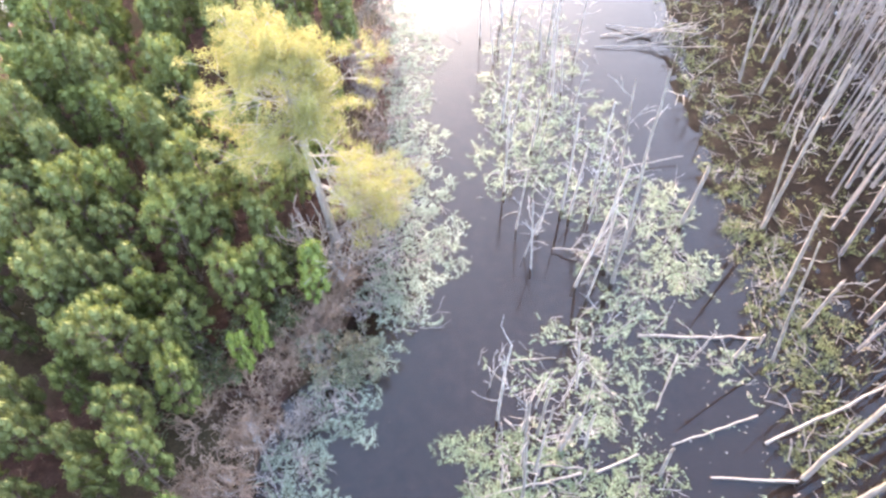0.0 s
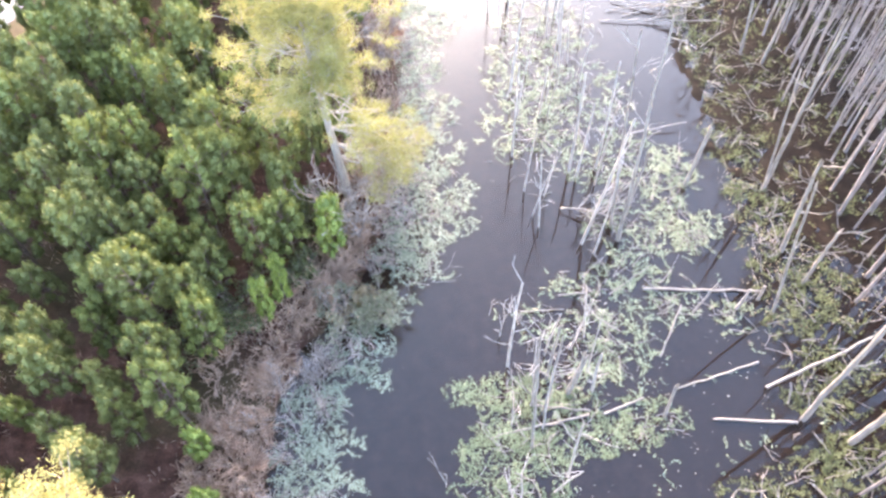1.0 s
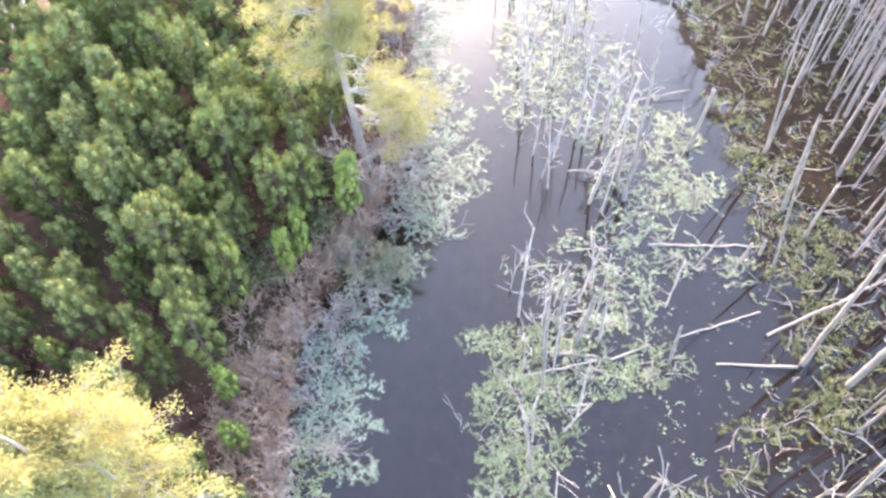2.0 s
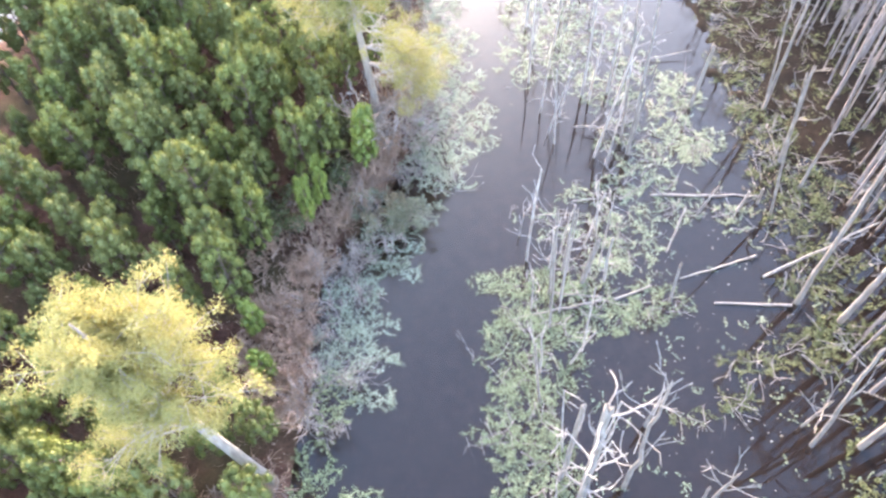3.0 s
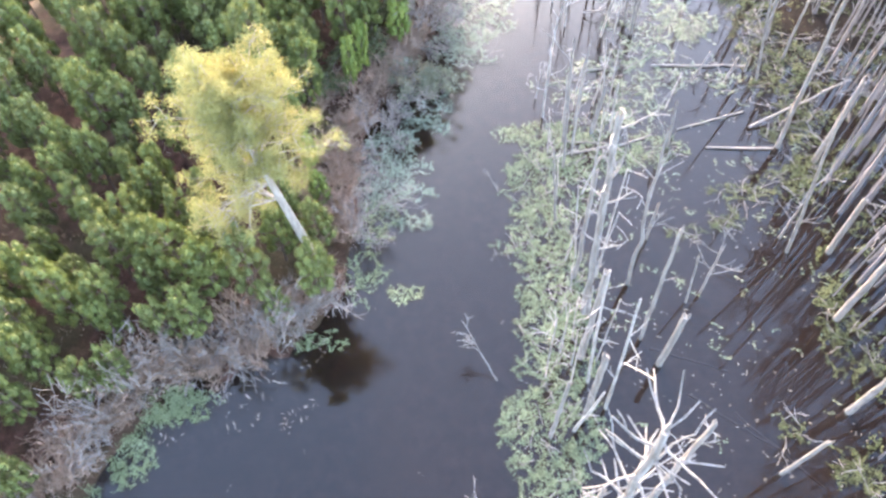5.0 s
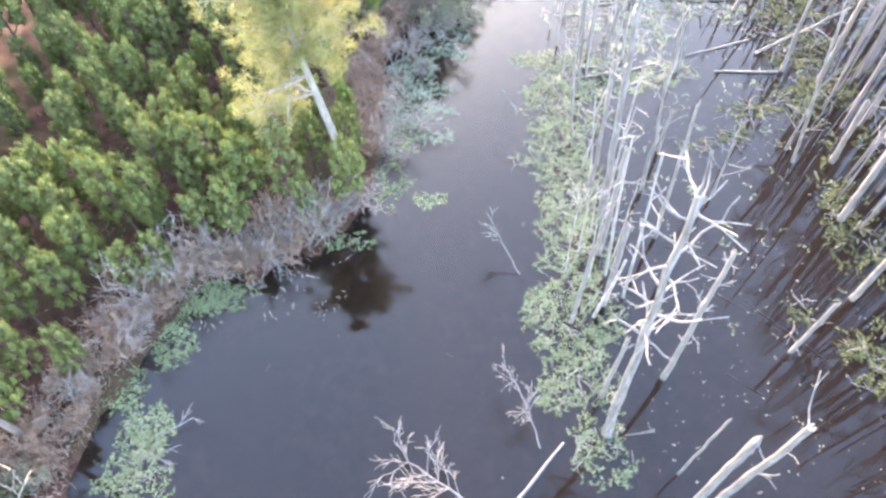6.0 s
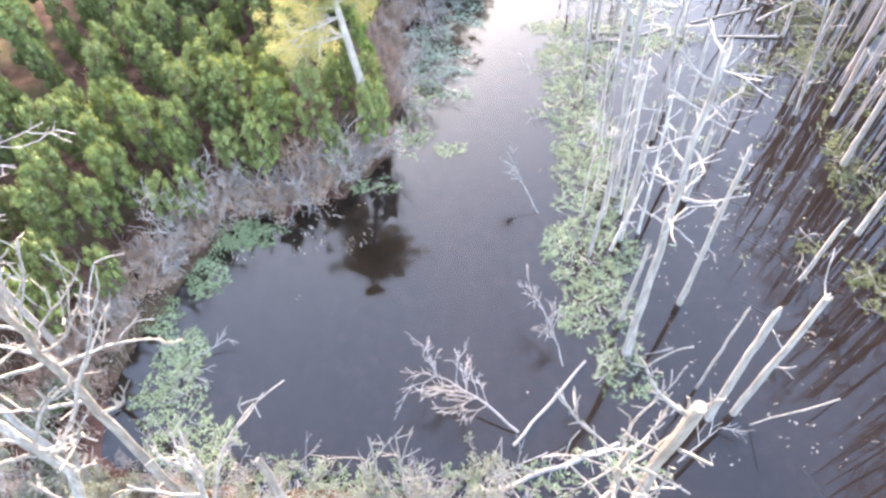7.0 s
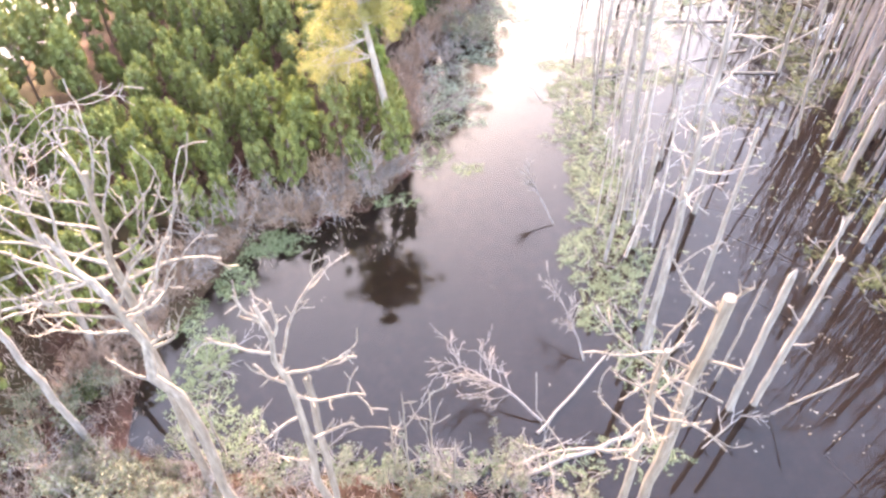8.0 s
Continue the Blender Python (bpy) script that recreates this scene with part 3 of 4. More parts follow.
for k in range(18):
    y = rng.uniform(20, 44)
    bush(-5.2 - abs(rng.gauss(0.4, 1.0)), y, rng.choice(BROWN_BUSHES + PALE_BUSHES), rng.uniform(0.9, 1.5), rng, "leafless grey-brown brush on the bank", "brush on the bank", 0.15)
for x, y, s in [(-5.6, 12.4, 0.8), (-5.0, 13.4, 0.7)]:
    bush(x, y, rng.choice(TAN_BUSHES), s, rng, "bush with withered tan leaves leaning over the water", "tan bushes", 0.3, 0.0)
for x, y, s in [(-5.2, 11.6, 1.0), (-4.4, 11.9, 0.9), (-4.8, 12.7, 0.85), (-5.9, 11.9, 1.1)]:
    bush(x, y, rng.choice(SHORE_BUSHES), s, rng, "olive-leaved bush leaning out over the dark water", "tan bushes", 0.3, 0.0)
for x, y, s in [(-10.8, 12.6, 1.1), (-8.2, 14.0, 0.9), (-11.6, 10.4, 0.9), (-12.4, 12.0, 0.9), (-10.2, 11.2, 0.8), (-13.2, 9.4, 0.8), (-9.0, 16.4, 1.2), (-8.2, 17.2, 1.2)]:
    bush(x, y, rng.choice(GREEN_BUSHES), s, rng, "dull green leafy bush under the pines", "green bushes")
for k in range(34):
    x = rng.uniform(-20, -1.5)
    y = float(np.interp(x, [-20, -14.7, -10, -6, -2.8, 0], [-17.6, -18.0, -18.3, -18.7, -19.0, -20])) + rng.gauss(0.1, 0.55)
    pick = rng.random()
    bush(x, y, rng.choice(SHORE_BUSHES if pick < 0.55 else PALE_BUSHES), rng.uniform(0.5, 0.9), rng, "scrubby olive bush with pale twigs on the shore" if pick < 0.62 else "bare pale bush on the shore", "shore bushes", 0.15, 0.05)

for k in range(16):
    x, y = rng.uniform(-25, -17), rng.uniform(-21, -14.5)
    if depth_inside(np.array([x]), np.array([y]), SHORE + SHORE_EAST)[0] < -0.3:
        bush(x, y, rng.choice(GREEN_BUSHES + BROWN_BUSHES + PALE_BUSHES[:2]), rng.uniform(0.5, 0.85), rng, "low scrubby brush on the reddish bank", "shore bushes", 0.2)


for k in range(16):
    x, y = rng.uniform(-20, -11), rng.uniform(-20.5, -17.4)
    bush(x, y, rng.choice(PALE_BUSHES), rng.uniform(0.5, 0.9), rng, "bare pale bush on the near shore", "shore bushes", 0.25)


# ---- dead trees ----
for x, y, s in [(-20.6, -17.4, 1.0), (-19.6, -18.6, 0.9), (-18.2, -19.0, 1.1), (-17.0, -18.9, 0.8), (-15.8, -19.2, 1.0), (-21.4, -15.8, 0.9), (-22.4, -17.8, 1.1), (-20.0, -15.0, 0.8), (-16.4, -20.0, 0.9), (-18.8, -20.2, 1.0)]:
    bush(x, y, rng.choice(SHORE_BUSHES), s, rng, "low olive bush on the near shore", "green bushes")


def dead_tree(seed, x, y, top, r0, r1, boughs, label, group="dead trees", mat=None, span=(0.45, 1.0), reach=(0.5, 1.2), depth=1, rise=0.5, bend=0.02, bough_r=0.29, z=None, least=0.015, crook=0.24):
    """A standing dead trunk with a broken top and bare boughs, each bough a part."""
    rng = random.Random(seed)
    mat = mat or DEAD
    ob = thing("dead_tree", pose(x, y, -0.7 if z is None else z), label, "dead tree", group)
    base = 0.7 if z is None else -z
    goal = Vector((top[0] - x, top[1] - y, top[2] + base))
    pts, radii, steps = [], [], 10
    for i in range(steps + 1):
        f = i / steps
        wob = Vector((rng.gauss(0, bend), rng.gauss(0, bend), 0)) * goal.length * (0 if i in (0, steps) else 1) * 0.1
        pts.append(goal * f + wob)
        radii.append(0.72 * (r0 + (r1 - r0) * f) * rng.uniform(0.95, 1.05) * (1.25 if i == 0 else 1))
    s = Shape()
    s.tube(pts, radii, 8)
    for k in range(3):
        a = rng.uniform(0, TAU)
        s.tube([pts[-1] + Vector((math.cos(a), math.sin(a), 0)) * r1 * 0.5, pts[-1] + Vector((math.cos(a) * r1 * 0.6, math.sin(a) * r1 * 0.6, rng.uniform(0.1, 0.35)))], [r1 * 0.5, r1 * 0.12], 4)
    part("trunk", s.mesh("trunk", mat), ob)
    for k in range(boughs):
        f = span[0] + (span[1] - span[0]) * (k + rng.random()) / boughs
        i = min(f, 0.999) * steps
        p = pts[int(i)].lerp(pts[int(i) + 1], i % 1)
        a = k * 2.4 + rng.uniform(-0.7, 0.7)
        way = Vector((math.cos(a), math.sin(a), rise * rng.uniform(0.2, 1.6)))
        b = Shape()
        r = radii[int(i)] * bough_r
        branching(b, rng, p, way, rng.uniform(*reach), max(r, 0.025), depth, 0.8, 0.05, crook, 2, least)
        part("branch", b.mesh("branch", mat), ob)
    return ob


def gnarled_tree(seed, foot, way_up, r0, r1, arms, label, twigs=1):
    """A dead tree by its bends and its arms: share of the height, bearing in degrees, length and rise of each."""
    rng = random.Random(seed)
    ob = thing("dead_tree", pose(*foot), label, "dead tree", "dead trees")
    base = Vector(foot)
    bends = [Vector((0, 0, -0.6))] + [Vector(p) - base for p in way_up]
    pts = []
    for a, b in zip(bends, bends[1:]):
        pts += [a.lerp(b, k / 4) + Vector((rng.gauss(0, 0.05), rng.gauss(0, 0.05), 0)) * (1 if k else 0) for k in range(4)]
    pts.append(bends[-1])
    last = len(pts) - 1
    radii = [(r0 + (r1 - r0) * i / last) * rng.uniform(0.93, 1.07) * (1.3 if i == 0 else 1) for i in range(last + 1)]
    t = Shape()
    t.tube(pts, radii, 9)
    part("trunk", t.mesh("trunk", SHOREWOOD), ob)
    for share, bearing, length, rise in arms:
        i = min(share, 0.999) * last
        p = pts[int(i)].lerp(pts[int(i) + 1], i % 1)
        a = radians(bearing + rng.uniform(-12, 12))
        r = max(min(radii[int(i)] * 0.45, 0.062) * (0.7 + 0.15 * length), 0.03)
        b = Shape()
        ap, ar = limb(rng, p, (math.cos(a), math.sin(a), rise), length, r, 0.022, 8, 0.26, 0.04)
        b.tube(ap, ar, 6)
        for k in range(twigs + int(length)):
            m = rng.randint(3, 8)
            along = (ap[m] - ap[m - 1]).normalized()
            out = (along * 0.6 + unit(rng) * 0.7 + Vector((0, 0, 0.35))).normalized()
            branching(b, rng, ap[m], out, length * rng.uniform(0.22, 0.45), ar[m] * 0.7, 1, 0.8, 0.06, 0.3, 1, 0.016)
        for k in range(3 + int(length * 2)):
            m = rng.randint(1, 8)
            out = ((ap[m] - ap[m - 1]).normalized() * 0.3 + unit(rng) + Vector((0, 0, 0.3))).normalized()
            b.tube([ap[m], ap[m] + out * rng.uniform(0.1, 0.32)], [ar[m] * 0.45 + 0.004, 0.009], 4)
        part("branch", b.mesh("branch", SHOREWOOD), ob)
    return ob


PALE = "bleached standing dead trunk with broken top in dark water"
BRANCHY = "bleached dead tree with stubby bare branches in dark water"
# trunk by trunk: x, y, top x, top height, radius at the foot and at the top, boughs
SNAGS_NORTH = [(15.0, 20.1, 14.4, 10.1, 0.16, 0.06, 5), (15.2, 20.3, 13.8, 7.6, 0.12, 0.05, 3), (11.0, 20.4, 11.1, 4.0, 0.17, 0.13, 0), (7.06, 16.8, 6.4, 12.5, 0.15, 0.05, 6), (6.85, 17.7, 5.7, 11.2, 0.12, 0.04, 5),
               (7.35, 17.8, 7.5, 4.8, 0.12, 0.06, 2), (13.6, 12.7, 11.6, 8.8, 0.11, 0.05, 2), (14.95, 16.2, 14.0, 6.1, 0.17, 0.09, 3), (15.3, 14.3, 15.15, 4.0, 0.13, 0.08, 1), (17.5, 30.2, 17.6, 5.6, 0.15, 0.07, 2)]
SNAGS_MIDDLE = [(16.6, 31.2, 15.7, 5.6, 0.15, 0.08, 2), (7.8, 7.7, 7.4, 3.0, 0.11, 0.08, 0), (13.45, 7.7, 12.7, 9.6, 0.17, 0.09, 2), (2.3, 8.1, 2.0, 6.1, 0.10, 0.05, 2), (2.95, 9.3, 2.95, 4.6, 0.10, 0.06, 1),
                (2.2, 6.3, 1.65, 7.9, 0.10, 0.04, 3), (2.75, 7.7, 2.65, 6.7, 0.10, 0.04, 2), (3.8, 8.7, 4.05, 3.4, 0.20, 0.14, 0), (1.6, 2.9, 0.9, 5.0, 0.10, 0.05, 4), (2.2, -0.3, 1.95, 7.5, 0.16, 0.11, 0),
                (2.1, -4.3, 1.97, 6.9, 0.20, 0.15, 0), (4.75, -3.4, 4.3, 8.2, 0.12, 0.09, 1), (5.35, -4.6, 5.3, 4.3, 0.20, 0.17, 0)]
SNAGS_EAST = [(7.1, -1.6, 6.5, 3.7, 0.08, 0.05, 0), (5.75, 1.85, 5.7, 2.6, 0.14, 0.08, 0), (12.3, 1.1, 10.6, 8.5, 0.12, 0.07, 2), (14.1, 1.1, 13.8, 4.0, 0.2, 0.15, 1), (13.4, -2.4, 13.2, 4.6, 0.22, 0.16, 0),
              (15.0, 6.7, 14.9, 5.3, 0.20, 0.15, 1), (4.1, -15.2, 3.7, 7.6, 0.20, 0.16, 0), (5.05, -15.0, 4.95, 8.1, 0.19, 0.13, 4), (9.3, -9.1, 9.3, 4.0, 0.13, 0.10, 0), (3.9, -14.0, 3.85, 5.8, 0.08, 0.05, 0),
              (12.6, -6.6, 12.5, 3.2, 0.2, 0.16, 0), (1.45, -11.0, 1.45, 5.0, 0.15, 0.10, 1), (2.05, -6.9, 1.85, 5.8, 0.20, 0.17, 0), (0.55, -7.75, 0.6, 5.6, 0.14, 0.10, 1)]
for k, (x, y, tx, h, r0, r1, b) in enumerate(SNAGS_NORTH + SNAGS_MIDDLE + SNAGS_EAST):
    dead_tree(100 + k, x, y, (tx, y, h), r0, r1, b, PALE if b < 3 else BRANCHY, span=(0.5, 1.0), reach=(0.4, 1.3))
# the tall ones with many boughs
dead_tree(201, 2.5, -2.15, (1.65, -2.15, 12.1), 0.24, 0.15, 14, BRANCHY, span=(0.45, 1.0), reach=(0.5, 1.3), rise=0.3, bough_r=0.32, least=0.016, crook=0.3)
dead_tree(202, 1.5, -12.55, (0.85, -12.2, 14.2), 0.27, 0.11, 20, BRANCHY, span=(0.55, 1.0), reach=(0.6, 1.4), rise=0.2, bough_r=0.4, least=0.018, crook=0.3)
dead_tree(203, 4.0, -10.25, (3.75, -10.25, 9.0), 0.18, 0.10, 12, BRANCHY, span=(0.35, 1.0), reach=(0.3, 0.8), rise=0.3)
dead_tree(204, 4.55, -0.65, (3.95, -0.5, 9.6), 0.15, 0.05, 7, "white forked dead tree with many slender limbs in the water", span=(0.3, 1.0), reach=(0.8, 1.7), rise=2.4, depth=1, bend=0.08)
dead_tree(205, 7.75, -1.1, (7.6, -1.1, 3.6), 0.09, 0.05, 5, "slender forked dead sapling in the water", span=(0.5, 1.0), reach=(0.7, 1.4), rise=1.0)
dead_tree(206, 12.0, 1.9, (12.0, 1.9, 2.6), 0.08, 0.05, 5, "slender forked dead sapling in the water", span=(0.5, 1.0), reach=(0.8, 1.5), rise=1.0)
gnarled_tree(207, (-0.6, -20.0, 0.0), [(-0.75, -20.05, 6.0), (-0.95, -20.1, 12.7)], 0.19, 0.12,
             [(0.62, 20, 0.9, 0.3), (0.7, 200, 0.7, 0.2), (0.8, 160, 1.1, 0.3), (0.84, 340, 0.9, 0.4), (0.9, 60, 0.8, 0.5), (0.96, 170, 1.5, 0.35), (0.985, 20, 0.6, 0.9)], "thick bleached dead trunk with a broken top on the shore")
gnarled_tree(208, (-1.4, -20.3, 0.0), [(-1.6, -20.4, 6.0), (-1.9, -20.4, 11.4)], 0.15, 0.06,
             [(0.6, 175, 3.0, 0.12)] + [(0.64 + 0.35 * k / 17, k * 137.5, 0.9 + 0.5 * (k % 3), 0.1 + 0.35 * (k % 4) / 3) for k in range(18)], "bleached dead tree with a tangle of crooked branches on the shore")
gnarled_tree(209, (-14.9, -18.2, 0.3), [(-13.9, -18.7, 6.5), (-13.2, -19.0, 12.0), (-12.5, -19.3, 15.2)], 0.165, 0.05,
             [(0.5, 10, 1.6, 0.35), (0.55, 190, 2.0, 0.2), (0.6, 80, 1.6, 0.5), (0.63, 150, 2.3, 0.25), (0.66, 20, 2.2, 0.4), (0.69, 210, 2.4, 0.2), (0.72, 170, 3.0, 0.1), (0.75, 30, 2.2, 0.3), (0.78, 60, 1.5, 1.1),
              (0.8, 250, 1.4, 0.4), (0.83, 165, 2.6, 0.25), (0.86, 40, 1.6, 0.9), (0.88, 120, 1.5, 0.6), (0.91, 200, 1.5, 0.5), (0.94, 60, 1.3, 1.0), (0.97, 150, 1.1, 0.8)], "tall bleached dead pine with many long crooked bare branches", 2)
gnarled_tree(210, (-11.25, -22.3, 0.3), [(-11.25, -21.9, 7.0), (-11.15, -21.77, 12.0), (-11.75, -21.3, 14.2), (-12.6, -20.8, 15.2)], 0.15, 0.045,
             [(0.55, 200, 0.9, 0.2), (0.62, 20, 0.7, 0.3), (0.68, 51, 2.3, 0.7), (0.69, 235, 2.2, 1.2), (0.7, 10, 1.5, 0.2), (0.71, 330, 1.4, 0.3), (0.72, 60, 1.6, 0.8), (0.74, 180, 2.4, 0.2), (0.78, 160, 2.2, 0.3), (0.82, 230, 1.4, 0.6), (0.87, 170, 1.5, 0.4), (0.93, 80, 1.1, 0.9)],
             "bleached dead trunk with gnarled bare arms at its crooked top", 2)
gnarled_tree(211, (-8.8, -22.8, 0.3), [(-8.85, -22.4, 7.0), (-8.88, -22.1, 12.2), (-9.25, -21.6, 14.4)], 0.13, 0.035,
             [(0.55, 195, 0.9, 0.2), (0.6, 10, 0.9, 0.2), (0.65, 215, 0.9, -0.1), (0.7, 340, 1.4, 0.1), (0.74, 180, 0.8, 0.3), (0.78, 342, 1.6, 0.4), (0.8, 53, 1.9, 0.9), (0.82, 120, 1.2, 0.9), (0.86, 200, 1.1, 0.5), (0.9, 30, 0.8, 1.0), (0.95, 150, 0.7, 1.0)],
             "bleached dead tree with forked bare limbs on the shore", 2)
dead_tree(212, -9.7, -20.3, (-9.4, -20.2, 10.0), 0.17, 0.12, 0, "plain bleached dead trunk on the shore", mat=SHOREWOOD, z=0.2)
dead_tree(213, -20.8, -12.9, (-18.0, -14.6, 11.9), 0.2, 0.09, 18, "grey leafless tree with a dense twiggy crown", span=(0.78, 1.0), reach=(1.2, 2.2), rise=1.0, depth=3, mat=TWIG, z=0.3)
dead_tree(214, -19.4, -17.0, (-19.65, -16.6, 9.4), 0.18, 0.14, 0, "plain grey dead trunk on the bank")
for k, (x, y, h) in enumerate([(-7.8, -18.2, 5.8), (-7.0, -18.3, 6.2), (-8.3, -18.0, 4.2), (-6.3, -18.4, 3.6), (-14.6, -17.1, 3.6), (-13.0, -17.3, 2.6), (-3.9, -18.2, 3.2), (-4.6, -18.4, 2.6)]):
    dead_tree(230 + k, x, y, (x + 0.1, y, h), 0.06, 0.025, 6, "thin bleached dead sapling among shore bushes", "dead saplings", mat=SHOREWOOD, span=(0.3, 1.0), reach=(0.4, 1.1), rise=1.0)


# ---- the drowned wood: many grey poles ----
def pole_kind(seed, tall, r0, mat, twiggy):
    rng = random.Random(seed)
    t = Shape()
    pts, radii = limb(rng, (0, 0, -0.8), (0, 0, 1), tall + 0.8, r0, r0 * 0.45, 9, 0.025)
    t.tube(pts, radii, 6)
    boughs, far_off = [], Shape()
    far_off.tube(pts, radii, 5)
    for k in range(rng.randint(4, 7)):
        i = rng.randint(4, 9)
        a = rng.uniform(0, TAU)
        b = Shape()
        branching(b, rng, pts[i], (math.cos(a), math.sin(a), rng.uniform(0.2, 0.9)), rng.uniform(0.4, 1.1) * (1.4 if twiggy else 1), r0 * 0.3, 2 if twiggy else 1, 0.8, 0.05, 0.2, 3 if twiggy else 1, 0.011)
        boughs.append(b.mesh("branch", mat))
        branching(far_off, rng, pts[i], (math.cos(a), math.sin(a), 0.5), rng.uniform(0.6, 1.6), r0 * 0.3, 1, 0.8, 0.05, 0.2, 2, 0.012)
    return t.mesh("trunk", mat), boughs, far_off


def pole_set(seed, mat, thick, twiggy):
    return [pole_kind(seed + k, h, r * thick, mat, twiggy) for k, (h, r) in enumerate([(9, 0.085), (8, 0.07), (10, 0.12), (7, 0.06), (11, 0.14), (6, 0.08), (9, 0.15), (7.5, 0.09)])]


POLES, PALE_POLES = pole_set(300, POLE, 0.75, True), pole_set(340, BLEACHED, 0.6, False)


def pole(x, y, kind, scale, rng, lean=0.03):
    trunk, boughs, _ = kind
    z = min(high(x, y), 0.0)
    m = Matrix.LocRotScale((x, y, z), Euler((rng.gauss(0, lean), rng.gauss(0, lean), rng.uniform(0, TAU))), Vector((1, 1, scale)))
    ob = thing("dead_tree", m, "slender grey dead trunk standing in the flooded wood", "dead tree", "drowned wood")
    part("trunk", trunk, ob)
    for b in boughs:
        part("branch", b, ob)


rng = random.Random(33)
placed = [(a[0], a[1]) for a in SNAGS_NORTH + SNAGS_MIDDLE + SNAGS_EAST]
wood = []
for _ in range(6000):
    x, y = rng.uniform(12, 31), rng.uniform(-20, 50)
    edge = float(np.interp(y, [-14, -6, 3, 9, 20, 52], [14.5, 13.8, 14.4, 17.2, 18.4, 18.0])) + 0.8 * math.sin(y * 0.9)
    if x < edge or min((x - a) ** 2 + (y - b) ** 2 for a, b in placed) < ((0.7 if y < 12 else 0.9) + 0.008 * (x - edge) ** 2) ** 2:
        continue
    placed.append((x, y))
    wood.append((x, y))
wood.sort(key=lambda p: p[0] - 0.15 * p[1])
for x, y in wood[:175]:
    pole(x, y, rng.choice(POLES), rng.uniform(1.25, 2.0) if y < 12 else rng.uniform(0.9, 1.5), rng)
rest = Shape()
for x, y in wood[175:]:
    src = rng.choice(POLES)[2]
    n, sc = len(rest.v), rng.uniform(1.2, 1.9)
    dx, dy = rng.gauss(0, 0.03), rng.gauss(0, 0.03)
    rest.v += [Vector((x + v.x + dx * v.z, y + v.y + dy * v.z, v.z * sc)) for v in src.v]
    rest.f += [tuple(n + i for i in f) for f in src.f]
tagged(new("dead_forest", rest.mesh("dead_forest", POLE)), "dense stand of grey dead trunks in the flooded wood", "dead trees", kind="stuff")
strip = []
for _ in range(2500):
    y = rng.uniform(-8, 10) if len(strip) < 24 else rng.uniform(10, 38)
    x = float(np.interp(y, [-9, 0, 8, 16, 24, 40], [1.0, 1.9, 2.8, 5.0, 4.5, 5.0])) + rng.gauss(0, 0.8 + 0.04 * max(y, 0))
    if len(strip) < 62 and x > (0.3 if y < -4 else 1.0) and all((x - a) ** 2 + (y - b) ** 2 > 0.5 ** 2 for a, b in strip + placed[:37]):
        strip.append((x, y))
for x, y in strip:
    pole(x, y, rng.choice(PALE_POLES), rng.uniform(0.4, 0.95), rng, 0.05)


# ---- fallen logs ----
def log(seed, a, b, r0, r1, za=0.06, zb=0.06, label="bleached fallen log lying on the water", name="fallen_log", twigs=0, mat=None, sag=0.0, reach=(0.4, 1.0), depth=1, rise=0.6):
    rng = random.Random(seed)
    ob = thing(name, pose(a[0], a[1], 0), label, "fallen log", "fallen logs")
    p, q = Vector((0, 0, za)), Vector((b[0] - a[0], b[1] - a[1], zb))
    side = Vector((-(q - p).y, (q - p).x, 0)).normalized()
    pts = [p.lerp(q, i / 8) + side * rng.gauss(0, 0.007) * (q - p).length * (0 if i in (0, 8) else 1) + Vector((0, 0, sag * math.sin(math.pi * i / 8))) for i in range(9)]
    radii = [0.6 * (r0 + (r1 - r0) * i / 8) * rng.uniform(0.9, 1.1) for i in range(9)]
    s = Shape()
    s.tube(pts, radii, 7)
    part("trunk", s.mesh("trunk", mat or DEAD), ob)
    for k in range(twigs):
        i = rng.randint(3, 8)
        t = Shape()
        way = (q - p).normalized() * 0.6 + side * rng.choice((-1, 1)) * rng.uniform(0.3, 1.0) + Vector((0, 0, rise * rng.uniform(0.1, 1)))
        branching(t, rng, pts[i], way, rng.uniform(*reach), max(radii[i] * 0.5, 0.02), depth, 0.7, 0.02, 0.2, 3, 0.012)
        part("branch", t.mesh("branch", mat or DEAD), ob)
    return ob


LOGS = [((7.8, 13.9), (13.3, 13.85), 0.12, 0.09), ((8.4, 8.9), (12.2, 10.2), 0.06, 0.09), ((5.2, 7.75), (7.0, 8.5), 0.10, 0.07), ((2.2, 8.1), (4.7, 7.9), 0.09, 0.06), ((9.7, 7.6), (13.1, 7.5), 0.08, 0.12),
        ((3.8, 13.5), (5.5, 13.75), 0.07, 0.05), ((2.0, 12.6), (4.0, 12.75), 0.06, 0.04), ((6.2, 13.6), (8.3, 15.2), 0.06, 0.04), ((-3.2, -16.3), (-0.2, -12.9), 0.10, 0.08), ((-3.8, -17.9), (0.65, -16.2), 0.15, 0.13)]
for k, (a, b, r0, r1) in enumerate(LOGS):
    log(400 + k, a, b, r0, r1)
log(420, (12.2, 9.0), (17.6, 11.2), 0.11, 0.08, 0.1, 1.4, "long grey pole leaning across the marsh")
log(421, (8.0, 10.4), (9.25, 12.8), 0.05, 0.07, 0.05, 0.5, "crooked bleached branch rising from the water")
log(422, (9.9, 12.7), (10.6, 13.2), 0.07, 0.06, 0.0, 1.6, "short leaning stake beside a log", "leaning_stake")
log(423, (11.9, 12.9), (12.2, 13.2), 0.13, 0.08, 0.0, 1.2, "short broken stump beside a log", "leaning_stake")
log(424, (13.0, 13.4), (13.0, 13.5), 0.12, 0.09, 0.0, 1.0, "short broken stump beside a log", "leaning_stake")
